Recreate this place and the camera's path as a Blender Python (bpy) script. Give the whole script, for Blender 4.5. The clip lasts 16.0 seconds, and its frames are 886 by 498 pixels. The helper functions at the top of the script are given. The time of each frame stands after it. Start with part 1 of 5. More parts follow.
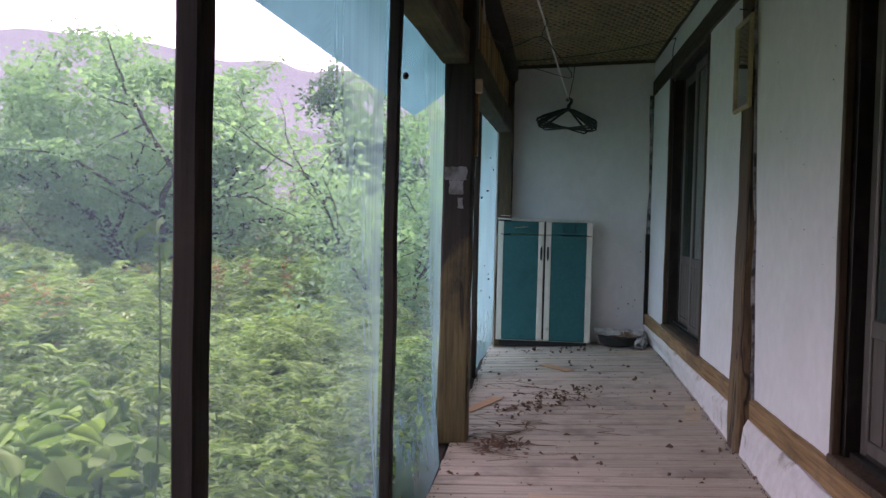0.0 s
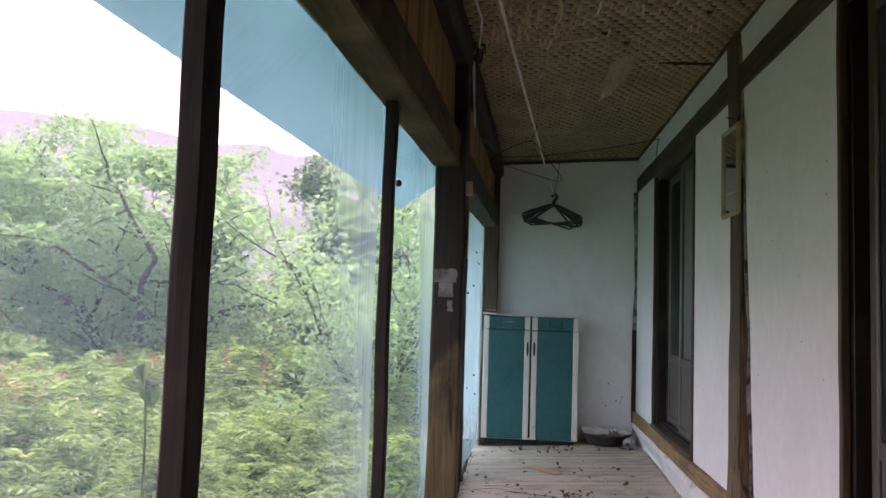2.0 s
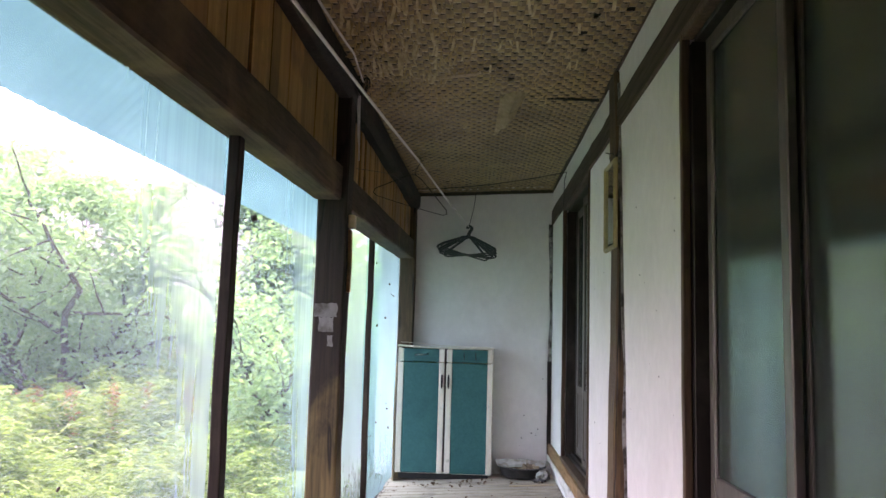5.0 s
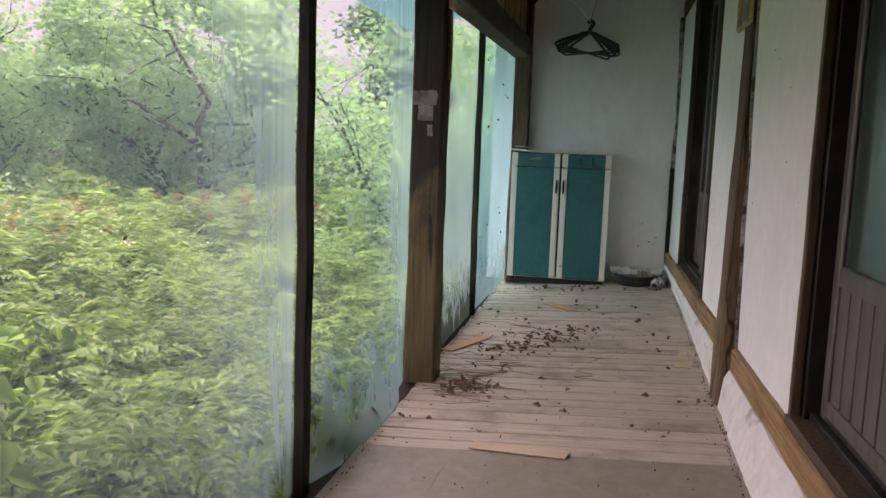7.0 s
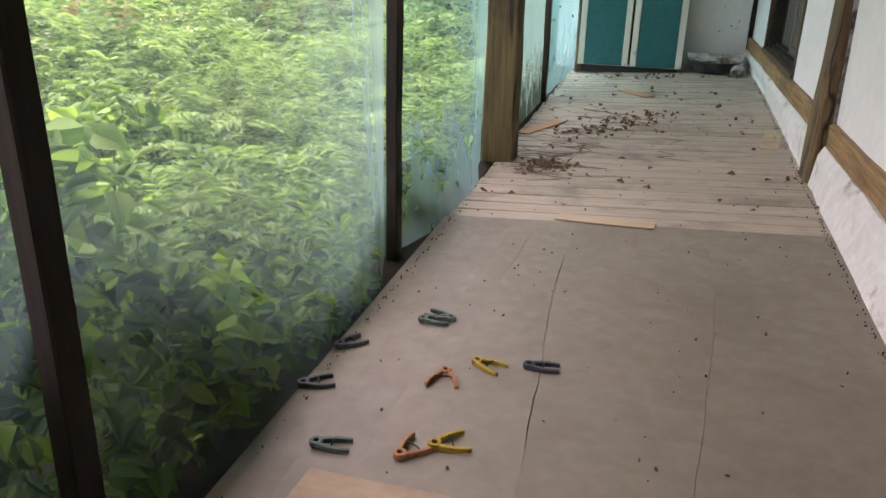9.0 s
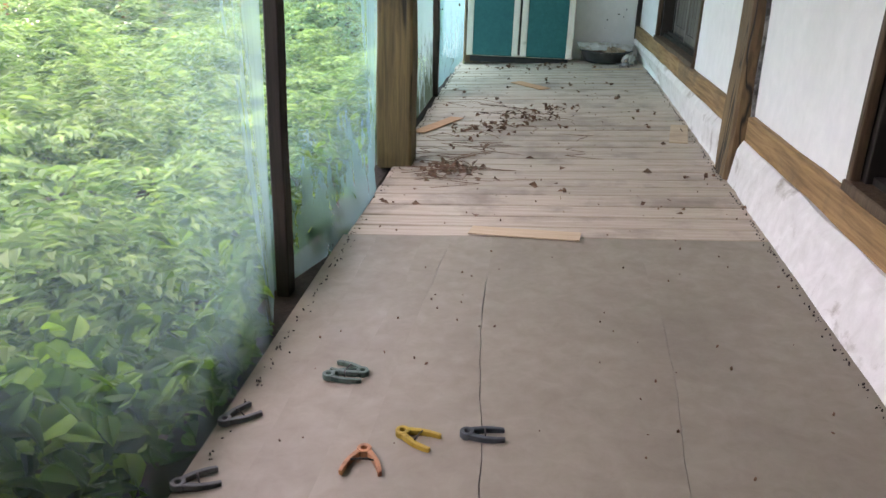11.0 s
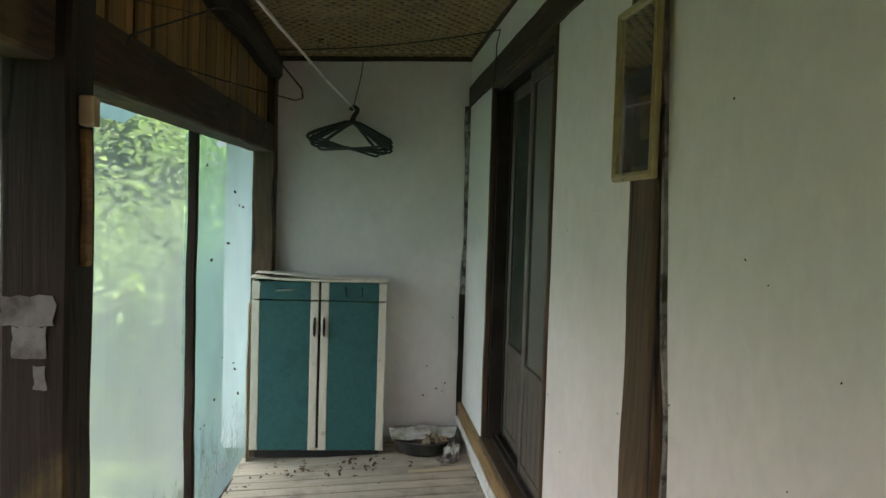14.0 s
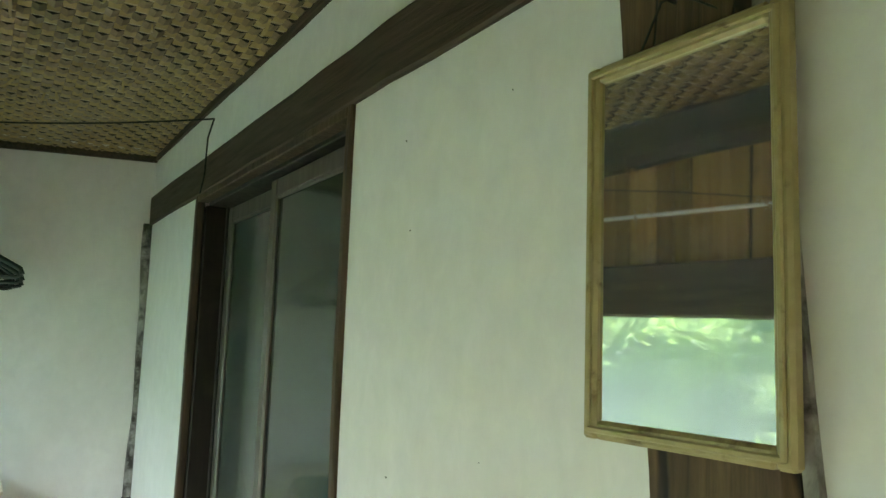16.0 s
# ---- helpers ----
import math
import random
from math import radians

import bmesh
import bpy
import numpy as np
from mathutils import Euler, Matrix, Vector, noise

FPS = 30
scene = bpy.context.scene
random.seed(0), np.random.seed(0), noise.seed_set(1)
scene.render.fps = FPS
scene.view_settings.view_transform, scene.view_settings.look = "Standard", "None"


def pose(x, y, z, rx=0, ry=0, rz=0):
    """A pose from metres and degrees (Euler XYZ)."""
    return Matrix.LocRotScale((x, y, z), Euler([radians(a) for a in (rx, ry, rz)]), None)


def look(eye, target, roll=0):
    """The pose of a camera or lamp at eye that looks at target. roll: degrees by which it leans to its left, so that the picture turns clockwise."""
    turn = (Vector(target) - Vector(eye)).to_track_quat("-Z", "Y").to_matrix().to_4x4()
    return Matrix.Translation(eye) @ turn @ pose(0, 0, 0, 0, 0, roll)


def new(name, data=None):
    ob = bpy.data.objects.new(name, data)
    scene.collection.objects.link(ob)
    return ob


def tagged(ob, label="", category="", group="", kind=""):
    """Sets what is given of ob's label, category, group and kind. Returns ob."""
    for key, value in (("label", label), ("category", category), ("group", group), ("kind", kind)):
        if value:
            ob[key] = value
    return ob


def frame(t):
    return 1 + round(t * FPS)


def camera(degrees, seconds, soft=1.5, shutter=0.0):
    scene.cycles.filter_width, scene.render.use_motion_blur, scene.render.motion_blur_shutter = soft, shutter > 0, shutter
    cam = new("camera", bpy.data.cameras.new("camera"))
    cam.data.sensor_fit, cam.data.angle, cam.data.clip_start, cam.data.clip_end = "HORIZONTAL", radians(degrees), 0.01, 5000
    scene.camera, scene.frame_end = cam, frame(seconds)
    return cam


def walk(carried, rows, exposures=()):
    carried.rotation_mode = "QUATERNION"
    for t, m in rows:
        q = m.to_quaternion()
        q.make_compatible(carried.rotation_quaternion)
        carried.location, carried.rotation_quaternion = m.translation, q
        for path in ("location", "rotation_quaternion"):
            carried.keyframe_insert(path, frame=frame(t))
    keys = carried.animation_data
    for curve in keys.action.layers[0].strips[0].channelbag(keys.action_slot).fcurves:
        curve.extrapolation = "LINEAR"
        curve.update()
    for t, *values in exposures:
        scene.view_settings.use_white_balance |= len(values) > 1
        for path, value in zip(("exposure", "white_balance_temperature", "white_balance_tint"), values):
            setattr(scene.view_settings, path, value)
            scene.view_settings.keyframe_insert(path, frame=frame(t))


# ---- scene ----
cam = camera(59.6, 16.0)
PATH = [
    (0, (0.498, 1.019, 1.103), (0.255, 3.003, 1.040), 1.4),
    (0.5, (0.504, 1.013, 1.121), (0.298, 3.002, 1.150), 1.4),
    (1, (0.476, 1.057, 1.155), (0.317, 3.049, 1.230), 1.8),
    (1.5, (0.466, 1.069, 1.191), (0.304, 3.059, 1.298), 1.7),
    (2, (0.441, 1.080, 1.203), (0.243, 3.064, 1.356), 1.9),
    (2.5, (0.469, 1.045, 1.218), (0.320, 3.027, 1.443), 1.9),
    (3, (0.597, 0.968, 1.260), (0.552, 2.936, 1.612), 1.4),
    (5.5, (0.885, 1.236, 1.226), (0.759, 3.226, 1.380), 1.8),
    (6, (0.955, 1.323, 1.165), (0.713, 3.307, 1.215), 2.3),
    (6.5, (0.947, 1.326, 1.164), (0.613, 3.296, 1.079), 2.0),
    (7, (0.919, 1.337, 1.098), (0.528, 3.283, 0.858), 2.1),
    (7.5, (0.903, 1.316, 1.051), (0.459, 3.224, 0.649), 1.8),
    (8, (0.878, 1.315, 1.004), (0.398, 3.181, 0.467), 1.6),
    (8.5, (0.843, 1.320, 0.964), (0.347, 3.149, 0.325), 1.3),
    (8.7, (0.824, 1.319, 0.957), (0.331, 3.135, 0.279), 1.5),
    (10.8, (0.590, 1.590, 0.914), (0.350, 3.399, 0.096), 0.7),
    (11, (0.641, 1.700, 0.905), (0.457, 3.549, 0.168), 1.9),
    (11.5, (0.735, 1.903, 1.187), (0.681, 3.816, 0.607), 1.1),
    (12, (0.694, 2.002, 1.331), (0.693, 3.953, 0.893), 1.7),
    (12.5, (0.614, 2.239, 1.473), (0.638, 4.207, 1.118), 1.4),
    (13, (0.679, 2.548, 1.483), (0.690, 4.527, 1.195), 1.5),
    (13.5, (0.788, 2.873, 1.542), (0.852, 4.862, 1.340), 1.5),
    (14, (0.810, 3.188, 1.621), (1.024, 5.175, 1.529), 1.8),
    (14.5, (0.797, 3.557, 1.715), (1.183, 5.520, 1.734), 2.1),
    (15, (0.867, 3.965, 1.776), (1.428, 5.881, 1.882), 2.2),
    (15.5, (0.891, 4.272, 1.790), (1.667, 6.106, 1.966), 2.1),
    (16, (0.857, 4.550, 1.829), (1.870, 6.257, 2.072), 2.0),
]
EXPOSURES = [(0, 0.79, 7000, 72), (1, 1.25, 7300, 75), (1.5, 1.2, 7150, 75), (2, 1.2, 7450, 75), (2.5, 1.04, 7650, 67), (3, 1.37, 8600, 61), (5.5, 2.0, 7400, 81), (6.5, 1.35, 7600, 77), (7, 1.12, 8100, 67), (7.5, 1.28, 8000, 65), (8.5, 1.4, 7900, 54), (11, 1.75, 7300, 53), (11.5, 1.32, 7400, 57), (12.5, 1.25, 7500, 66), (13.5, 1.2, 8300, 71), (14, 1.25, 8700, 65), (14.5, 1.95, 8800, 71), (15, 2.25, 9200, 61), (15.5, 2.4, 9000, 60), (16, 2.6, 8500, 59)]
walk(cam, [(t, look(eye, target, roll)) for t, eye, target, roll in PATH], EXPOSURES)

# ---- world, sun, exposure ----
world = bpy.data.worlds.new("overcast_sky")
scene.world = world
world.use_nodes = True
wn, wl = world.node_tree.nodes, world.node_tree.links
sky = wn.new("ShaderNodeTexSky")
sky.sky_type = "NISHITA"
sky.sun_disc = False
sky.sun_elevation, sky.sun_rotation = radians(76), radians(323)
sky.air_density, sky.dust_density, sky.ozone_density = 1.2, 6.0, 1.0
cloud = wn.new("ShaderNodeMix")
cloud.data_type = "RGBA"
cloud.inputs[0].default_value = 0.72
wl.new(sky.outputs[0], cloud.inputs[6])
cloud.inputs[7].default_value = (9.2, 9.6, 10.0, 1)
wl.new(cloud.outputs[2], wn["Background"].inputs[0])
wn["Background"].inputs[1].default_value = 0.25
sun = new("sun", bpy.data.lights.new("sun", "SUN"))
sun.data.energy, sun.data.angle, sun.data.color = 4.0, radians(30), (1.0, 0.97, 0.92)
sun.matrix_world = look((-6, 11, 40), (0, 3, 0))

# ---- materials ----


def base(name):
    m = bpy.data.materials.new(name)
    m.use_nodes = True
    nt = m.node_tree
    return m, nt, nt.nodes["Principled BSDF"]


def coords(nt, scale, shuffle=True):
    """Object coordinates, scaled, moved by a random step for each object."""
    tc, mp = nt.nodes.new("ShaderNodeTexCoord"), nt.nodes.new("ShaderNodeMapping")
    mp.inputs["Scale"].default_value = scale
    nt.links.new(tc.outputs["Object"], mp.inputs["Vector"])
    if shuffle:
        info, mul = nt.nodes.new("ShaderNodeObjectInfo"), nt.nodes.new("ShaderNodeMath")
        mul.operation, mul.inputs[1].default_value = "MULTIPLY", 37.0
        nt.links.new(info.outputs["Random"], mul.inputs[0])
        nt.links.new(mul.outputs[0], mp.inputs["Location"])
    return mp.outputs["Vector"]


def noise_tex(nt, vec, scale, detail=5, rough=0.6, dist=0.0):
    n = nt.nodes.new("ShaderNodeTexNoise")
    n.inputs["Scale"].default_value, n.inputs["Detail"].default_value = scale, detail
    n.inputs["Roughness"].default_value, n.inputs["Distortion"].default_value = rough, dist
    nt.links.new(vec, n.inputs["Vector"])
    return n.outputs["Fac"]


def ramp(nt, fac, stops):
    r = nt.nodes.new("ShaderNodeValToRGB")
    e = r.color_ramp.elements
    while len(e) < len(stops):
        e.new(0.5)
    for el, (p, c) in zip(e, stops):
        el.position = p
        el.color = (*c, 1) if len(c) == 3 else c
    nt.links.new(fac, r.inputs[0])
    return r.outputs[0]


def blend(nt, fac, a, b, kind="MIX"):
    m = nt.nodes.new("ShaderNodeMix")
    m.data_type, m.blend_type = "RGBA", kind
    for sock, v in ((0, fac), (6, a), (7, b)):
        if isinstance(v, (int, float)):
            m.inputs[sock].default_value = v
        elif isinstance(v, tuple):
            m.inputs[sock].default_value = (*v, 1)
        else:
            nt.links.new(v, m.inputs[sock])
    return m.outputs[2]


def bump(nt, bsdf, height, strength, dist=0.01):
    b = nt.nodes.new("ShaderNodeBump")
    b.inputs["Strength"].default_value, b.inputs["Distance"].default_value = strength, dist
    nt.links.new(height, b.inputs["Height"])
    nt.links.new(b.outputs[0], bsdf.inputs["Normal"])


def grey(v):
    return (v, v, v)


def surface(name, c1, c2, stain=None, grain=(20, 20, 20), rough=0.7, bumps=0.3, metal=0.0, stain_scale=2.5, stain_at=(0.5, 0.7), spec=0.4, detail=6, tint=0.0, relief=0.0):
    """Two tones mixed by a fine grain, with larger stains over them, gloss and relief to suit."""
    m, nt, b = base(name)
    g = noise_tex(nt, coords(nt, grain), 1.0, detail, 0.65, 0.4)
    col = ramp(nt, g, [(0.3, c1), (0.7, c2)])
    if stain:
        s = noise_tex(nt, coords(nt, (1, 1, 1)), stain_scale, 7, 0.62, 0.3)
        col = blend(nt, ramp(nt, s, [(stain_at[0], grey(0)), (stain_at[1], grey(1))]), col, stain)
    if tint:
        info = nt.nodes.new("ShaderNodeObjectInfo")
        col = blend(nt, 1.0, col, ramp(nt, info.outputs["Random"], [(0, grey(1 - tint)), (1, grey(1))]), "MULTIPLY")
    nt.links.new(col, b.inputs["Base Color"])
    nt.links.new(ramp(nt, g, [(0.2, grey(min(1, rough + 0.1))), (0.8, grey(rough - 0.1))]), b.inputs["Roughness"])
    b.inputs["Metallic"].default_value = metal
    b.inputs["Specular IOR Level"].default_value = spec
    if relief:
        wave = noise_tex(nt, coords(nt, (3.2, 3.2, 4.5)), 1.0, 4, 0.5, 1.2)
        bump(nt, b, blend(nt, relief, g, wave), bumps, 0.012)
    elif bumps:
        bump(nt, b, g, bumps, 0.004)
    return m


wood_x, wood_y, wood_z = (3, 60, 60), (60, 3, 60), (60, 60, 3)


def worn_post(name, dark1, dark2, bare1, bare2, low, high, gain):
    """Old timber: dark tone above, rubbed to bare yellowish wood in patches, more so within reach."""
    mt, nt, b = base(name)
    g = noise_tex(nt, coords(nt, wood_z), 1.0, 6, 0.65, 0.5)
    dark = ramp(nt, g, [(0.3, dark1), (0.7, dark2)])
    bare = ramp(nt, g, [(0.3, bare1), (0.7, bare2)])
    tc, sep, mr, add = (nt.nodes.new("ShaderNode" + k) for k in ("TexCoord", "SeparateXYZ", "MapRange", "Math"))
    nt.links.new(tc.outputs["Object"], sep.inputs[0])
    nt.links.new(sep.outputs[2], mr.inputs[0])
    mr.inputs[1].default_value, mr.inputs[2].default_value = low, high
    mr.inputs[3].default_value, mr.inputs[4].default_value = gain
    nt.links.new(mr.outputs[0], add.inputs[0])
    nt.links.new(noise_tex(nt, coords(nt, (3, 3, 1.2)), 1.6, 7, 0.68, 0.4), add.inputs[1])
    wood = blend(nt, ramp(nt, add.outputs[0], [(0.46, grey(0)), (0.7, grey(1))]), dark, bare)
    split = ramp(nt, noise_tex(nt, coords(nt, (6, 6, 0.5)), 1.0, 3, 0.5, 0.3), [(0.485, grey(1)), (0.497, grey(0.12)), (0.503, grey(0.12)), (0.515, grey(1))])
    nt.links.new(blend(nt, 1.0, wood, split, "MULTIPLY"), b.inputs["Base Color"])
    b.inputs["Roughness"].default_value = 0.75
    bump(nt, b, blend(nt, 1.0, g, split, "MULTIPLY"), 0.7, 0.006)
    return mt


# The outer post's backlit shade is put into its darker tones.
post_wood = worn_post("post_wood", (0.01, 0.007, 0.005), (0.036, 0.022, 0.013), (0.065, 0.045, 0.016), (0.18, 0.125, 0.045), 0.5, 1.15, (0.24, -0.18))
post_brown = worn_post("brown_post_wood", (0.055, 0.029, 0.014), (0.145, 0.08, 0.038), (0.1, 0.058, 0.025), (0.23, 0.14, 0.06), 0.2, 1.0, (0.18, -0.06))
post_dark = surface("dark_post_wood", (0.01, 0.007, 0.005), (0.03, 0.019, 0.012), (0.05, 0.032, 0.018), wood_z, 0.75, 0.5)
beam_wood = surface("beam_wood", (0.026, 0.016, 0.009), (0.085, 0.052, 0.026), (0.17, 0.11, 0.05), wood_y, 0.75, 0.5)
lintel_wood = surface("lintel_wood", (0.04, 0.026, 0.016), (0.1, 0.065, 0.04), None, wood_y, 0.75, 0.5)
ledge_wood = surface("ledge_wood", (0.17, 0.09, 0.035), (0.42, 0.24, 0.1), (0.1, 0.066, 0.036), wood_y, 0.65, 0.4, stain_at=(0.55, 0.75))
trim_wood = surface("trim_wood", (0.05, 0.03, 0.018), (0.14, 0.085, 0.045), (0.05, 0.03, 0.02), wood_z, 0.65, 0.4)
slat_wood = surface("slat_wood", (0.4, 0.2, 0.058), (0.62, 0.35, 0.115), (0.2, 0.1, 0.035), (30, 30, 1.3), 0.5, 0.3, tint=0.5, stain_scale=3.5, stain_at=(0.52, 0.72))
plank_paint = surface("plank_paint", (0.42, 0.34, 0.255), (0.59, 0.49, 0.38), (0.26, 0.2, 0.15), (2.5, 45, 45), 0.5, 0.3, stain_scale=3, tint=0.16, spec=0.3)
sheet_floor = surface("sheet_floor", (0.25, 0.215, 0.16), (0.305, 0.265, 0.2), (0.195, 0.163, 0.122), (18, 18, 18), 0.5, 0.08, stain_scale=2.2, stain_at=(0.45, 0.8), spec=0.35)
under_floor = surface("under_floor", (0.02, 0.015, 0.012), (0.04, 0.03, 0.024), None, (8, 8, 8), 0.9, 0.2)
plaster = surface("plaster", (0.76, 0.77, 0.73), (0.84, 0.84, 0.8), (0.68, 0.68, 0.62), (16, 16, 12), 0.7, 0.3, stain_scale=1.1, stain_at=(0.5, 0.85), spec=0.25, relief=0.75)
plaster_old = surface("old_plaster", (0.6, 0.58, 0.53), (0.77, 0.75, 0.71), (0.36, 0.32, 0.26), (14, 14, 14), 0.85, 0.35, stain_scale=6, stain_at=(0.58, 0.7), spec=0.2)
caulk = surface("grey_mortar", (0.16, 0.155, 0.14), (0.48, 0.48, 0.44), (0.06, 0.055, 0.047), (22, 22, 9), 0.9, 0.8, stain_scale=14, stain_at=(0.45, 0.6))
alu = surface("brown_aluminium", (0.16, 0.138, 0.118), (0.195, 0.17, 0.147), (0.24, 0.215, 0.19), (30, 30, 4), 0.42, 0.05, metal=0.55, stain_scale=5)
alu_dark = surface("dark_track_metal", (0.026, 0.021, 0.017), (0.042, 0.034, 0.028), (0.065, 0.054, 0.044), (30, 30, 4), 0.5, 0.05, metal=0.4, stain_scale=5)
alu_panel = surface("brown_door_panel", (0.115, 0.096, 0.08), (0.15, 0.127, 0.106), (0.11, 0.09, 0.075), (30, 30, 4), 0.5, 0.05, metal=0.2, stain_scale=4)
teal = surface("teal_laminate", (0.003, 0.118, 0.116), (0.005, 0.15, 0.145), (0.006, 0.1, 0.1), (40, 40, 40), 0.6, 0.04, stain_scale=3, spec=0.12)
cream = surface("cream_paint", (0.68, 0.6, 0.48), (0.8, 0.73, 0.61), (0.34, 0.27, 0.17), (30, 30, 5), 0.45, 0.1, stain_scale=7, stain_at=(0.58, 0.72))
board_ply = surface("thin_plywood", (0.5, 0.36, 0.22), (0.62, 0.47, 0.31), (0.38, 0.26, 0.16), (4, 60, 60), 0.6, 0.15)
slip_pink = surface("orange_plywood", (0.47, 0.22, 0.1), (0.58, 0.31, 0.16), None, (25, 6, 25), 0.6, 0.15)
chrome = surface("dull_chrome", (0.45, 0.43, 0.38), (0.6, 0.58, 0.52), (0.25, 0.17, 0.09), (60, 60, 60), 0.3, 0.05, metal=1.0)
black_plastic = surface("black_plastic", (0.012, 0.014, 0.014), (0.025, 0.028, 0.027), (0.06, 0.055, 0.05), (30, 30, 30), 0.45, 0.05)
mirror_gold = surface("gilt_frame", (0.36, 0.28, 0.125), (0.46, 0.37, 0.18), (0.16, 0.1, 0.04), (25, 25, 25), 0.42, 0.1, metal=0.15, stain_scale=12, stain_at=(0.6, 0.7))
paper = surface("old_paper", (0.4, 0.385, 0.35), (0.54, 0.52, 0.47), (0.24, 0.2, 0.15), (12, 12, 12), 0.85, 0.1, stain_scale=9)
paper_grey = surface("grey_paper", (0.15, 0.15, 0.145), (0.27, 0.268, 0.258), (0.1, 0.09, 0.075), (12, 12, 12), 0.85, 0.1, stain_scale=14)
paper_brown = surface("brown_paper", (0.22, 0.15, 0.09), (0.36, 0.27, 0.18), (0.12, 0.08, 0.05), (14, 14, 14), 0.85, 0.15, stain_scale=12)
rope_white = surface("white_cord", (0.6, 0.58, 0.54), (0.75, 0.73, 0.69), (0.4, 0.37, 0.32), (90, 90, 90), 0.8, 0.4)
wire_dark = surface("dark_wire", (0.02, 0.018, 0.015), (0.05, 0.042, 0.034), None, (60, 60, 60), 0.5, 0.1, metal=0.4)
leaf_dry = surface("dry_leaf", (0.1, 0.05, 0.028), (0.26, 0.145, 0.085), (0.055, 0.032, 0.02), (30, 30, 30), 0.8, 0.2)
mat_light = surface("mat_light_strip", (0.36, 0.245, 0.105), (0.53, 0.375, 0.175), (0.2, 0.125, 0.055), (30, 30, 30), 0.38, 0.15, stain_scale=2.0, stain_at=(0.45, 0.75))
mat_straw = surface("pale_straw", (0.46, 0.36, 0.19), (0.62, 0.5, 0.3), (0.28, 0.19, 0.09), (8, 40, 40), 0.5, 0.3, stain_scale=12)
mat_dark = surface("mat_dark_strip", (0.2, 0.125, 0.055), (0.31, 0.205, 0.095), (0.12, 0.072, 0.032), (30, 30, 30), 0.42, 0.15, stain_scale=2.0, stain_at=(0.45, 0.75))
bark = surface("bark", (0.018, 0.015, 0.012), (0.055, 0.046, 0.036), None, (9, 9, 3), 0.9, 0.8)
soil = surface("soil", (0.03, 0.036, 0.016), (0.055, 0.065, 0.025), (0.045, 0.033, 0.02), (6, 6, 6), 0.95, 0.5)
# Dark tone puts the dimness of unlit rooms into the plaster.
room_dark = surface("unlit_room_plaster", (0.14, 0.14, 0.12), (0.2, 0.2, 0.17), None, (5, 5, 5), 0.9, 0.1)
roof_tin = surface("roof_tin", (0.06, 0.055, 0.05), (0.12, 0.11, 0.1), None, (8, 8, 8), 0.8, 0.2)


def leafy(name, c1, c2, c3, dim=0.55, through_light=0.42):
    m, nt, b = base(name)
    geo = nt.nodes.new("ShaderNodeNewGeometry")
    col = ramp(nt, geo.outputs["Random Per Island"], [(0.0, c1), (0.55, c2), (1.0, c3)])
    patch = ramp(nt, noise_tex(nt, coords(nt, (0.9, 0.9, 0.9), False), 1.0, 4, 0.6), [(0.35, grey(dim)), (0.62, grey(1.15))])
    col = blend(nt, 1.0, col, patch, "MULTIPLY")
    nt.links.new(col, b.inputs["Base Color"])
    b.inputs["Roughness"].default_value = 0.5
    b.inputs["Specular IOR Level"].default_value = 0.2
    tr, mix = nt.nodes.new("ShaderNodeBsdfTranslucent"), nt.nodes.new("ShaderNodeMixShader")
    nt.links.new(blend(nt, 1.0, col, (1.25, 1.35, 0.7), "MULTIPLY"), tr.inputs[0])
    mix.inputs[0].default_value = through_light
    nt.links.new(b.outputs[0], mix.inputs[1])
    nt.links.new(tr.outputs[0], mix.inputs[2])
    nt.links.new(mix.outputs[0], nt.nodes["Material Output"].inputs[0])
    return m


weed_leaf = leafy("weed_leaf", (0.05, 0.125, 0.045), (0.13, 0.265, 0.085), (0.25, 0.4, 0.14))
# Lighter and bluer than plain foliage: the missing air haze is put in.
tree_leaf = leafy("tree_leaf", (0.1, 0.24, 0.14), (0.145, 0.31, 0.18), (0.195, 0.38, 0.225), 0.85, 0.55)
slim_leaf = leafy("slim_tree_leaf", (0.035, 0.09, 0.06), (0.06, 0.135, 0.085), (0.1, 0.19, 0.11), 0.8)
broad_leaf = leafy("broad_leaf", (0.055, 0.145, 0.03), (0.125, 0.275, 0.055), (0.23, 0.4, 0.1), 0.6)
# Shade under the awning is put into this darker green.
shaded_weed_leaf = leafy("shaded_weed_leaf", (0.02, 0.07, 0.01), (0.075, 0.19, 0.028), (0.22, 0.42, 0.055))
# Greyer, paler green carries the haze of distance.
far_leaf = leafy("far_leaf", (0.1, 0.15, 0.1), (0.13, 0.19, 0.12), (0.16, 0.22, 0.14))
dock_red = leafy("seed_head", (0.2, 0.1, 0.05), (0.27, 0.15, 0.08), (0.32, 0.2, 0.12))
stem_green = leafy("green_stem", (0.12, 0.2, 0.06), (0.14, 0.22, 0.07), (0.16, 0.25, 0.08))
flower_white = leafy("white_petal", (0.6, 0.62, 0.55), (0.7, 0.7, 0.62), (0.75, 0.75, 0.7))


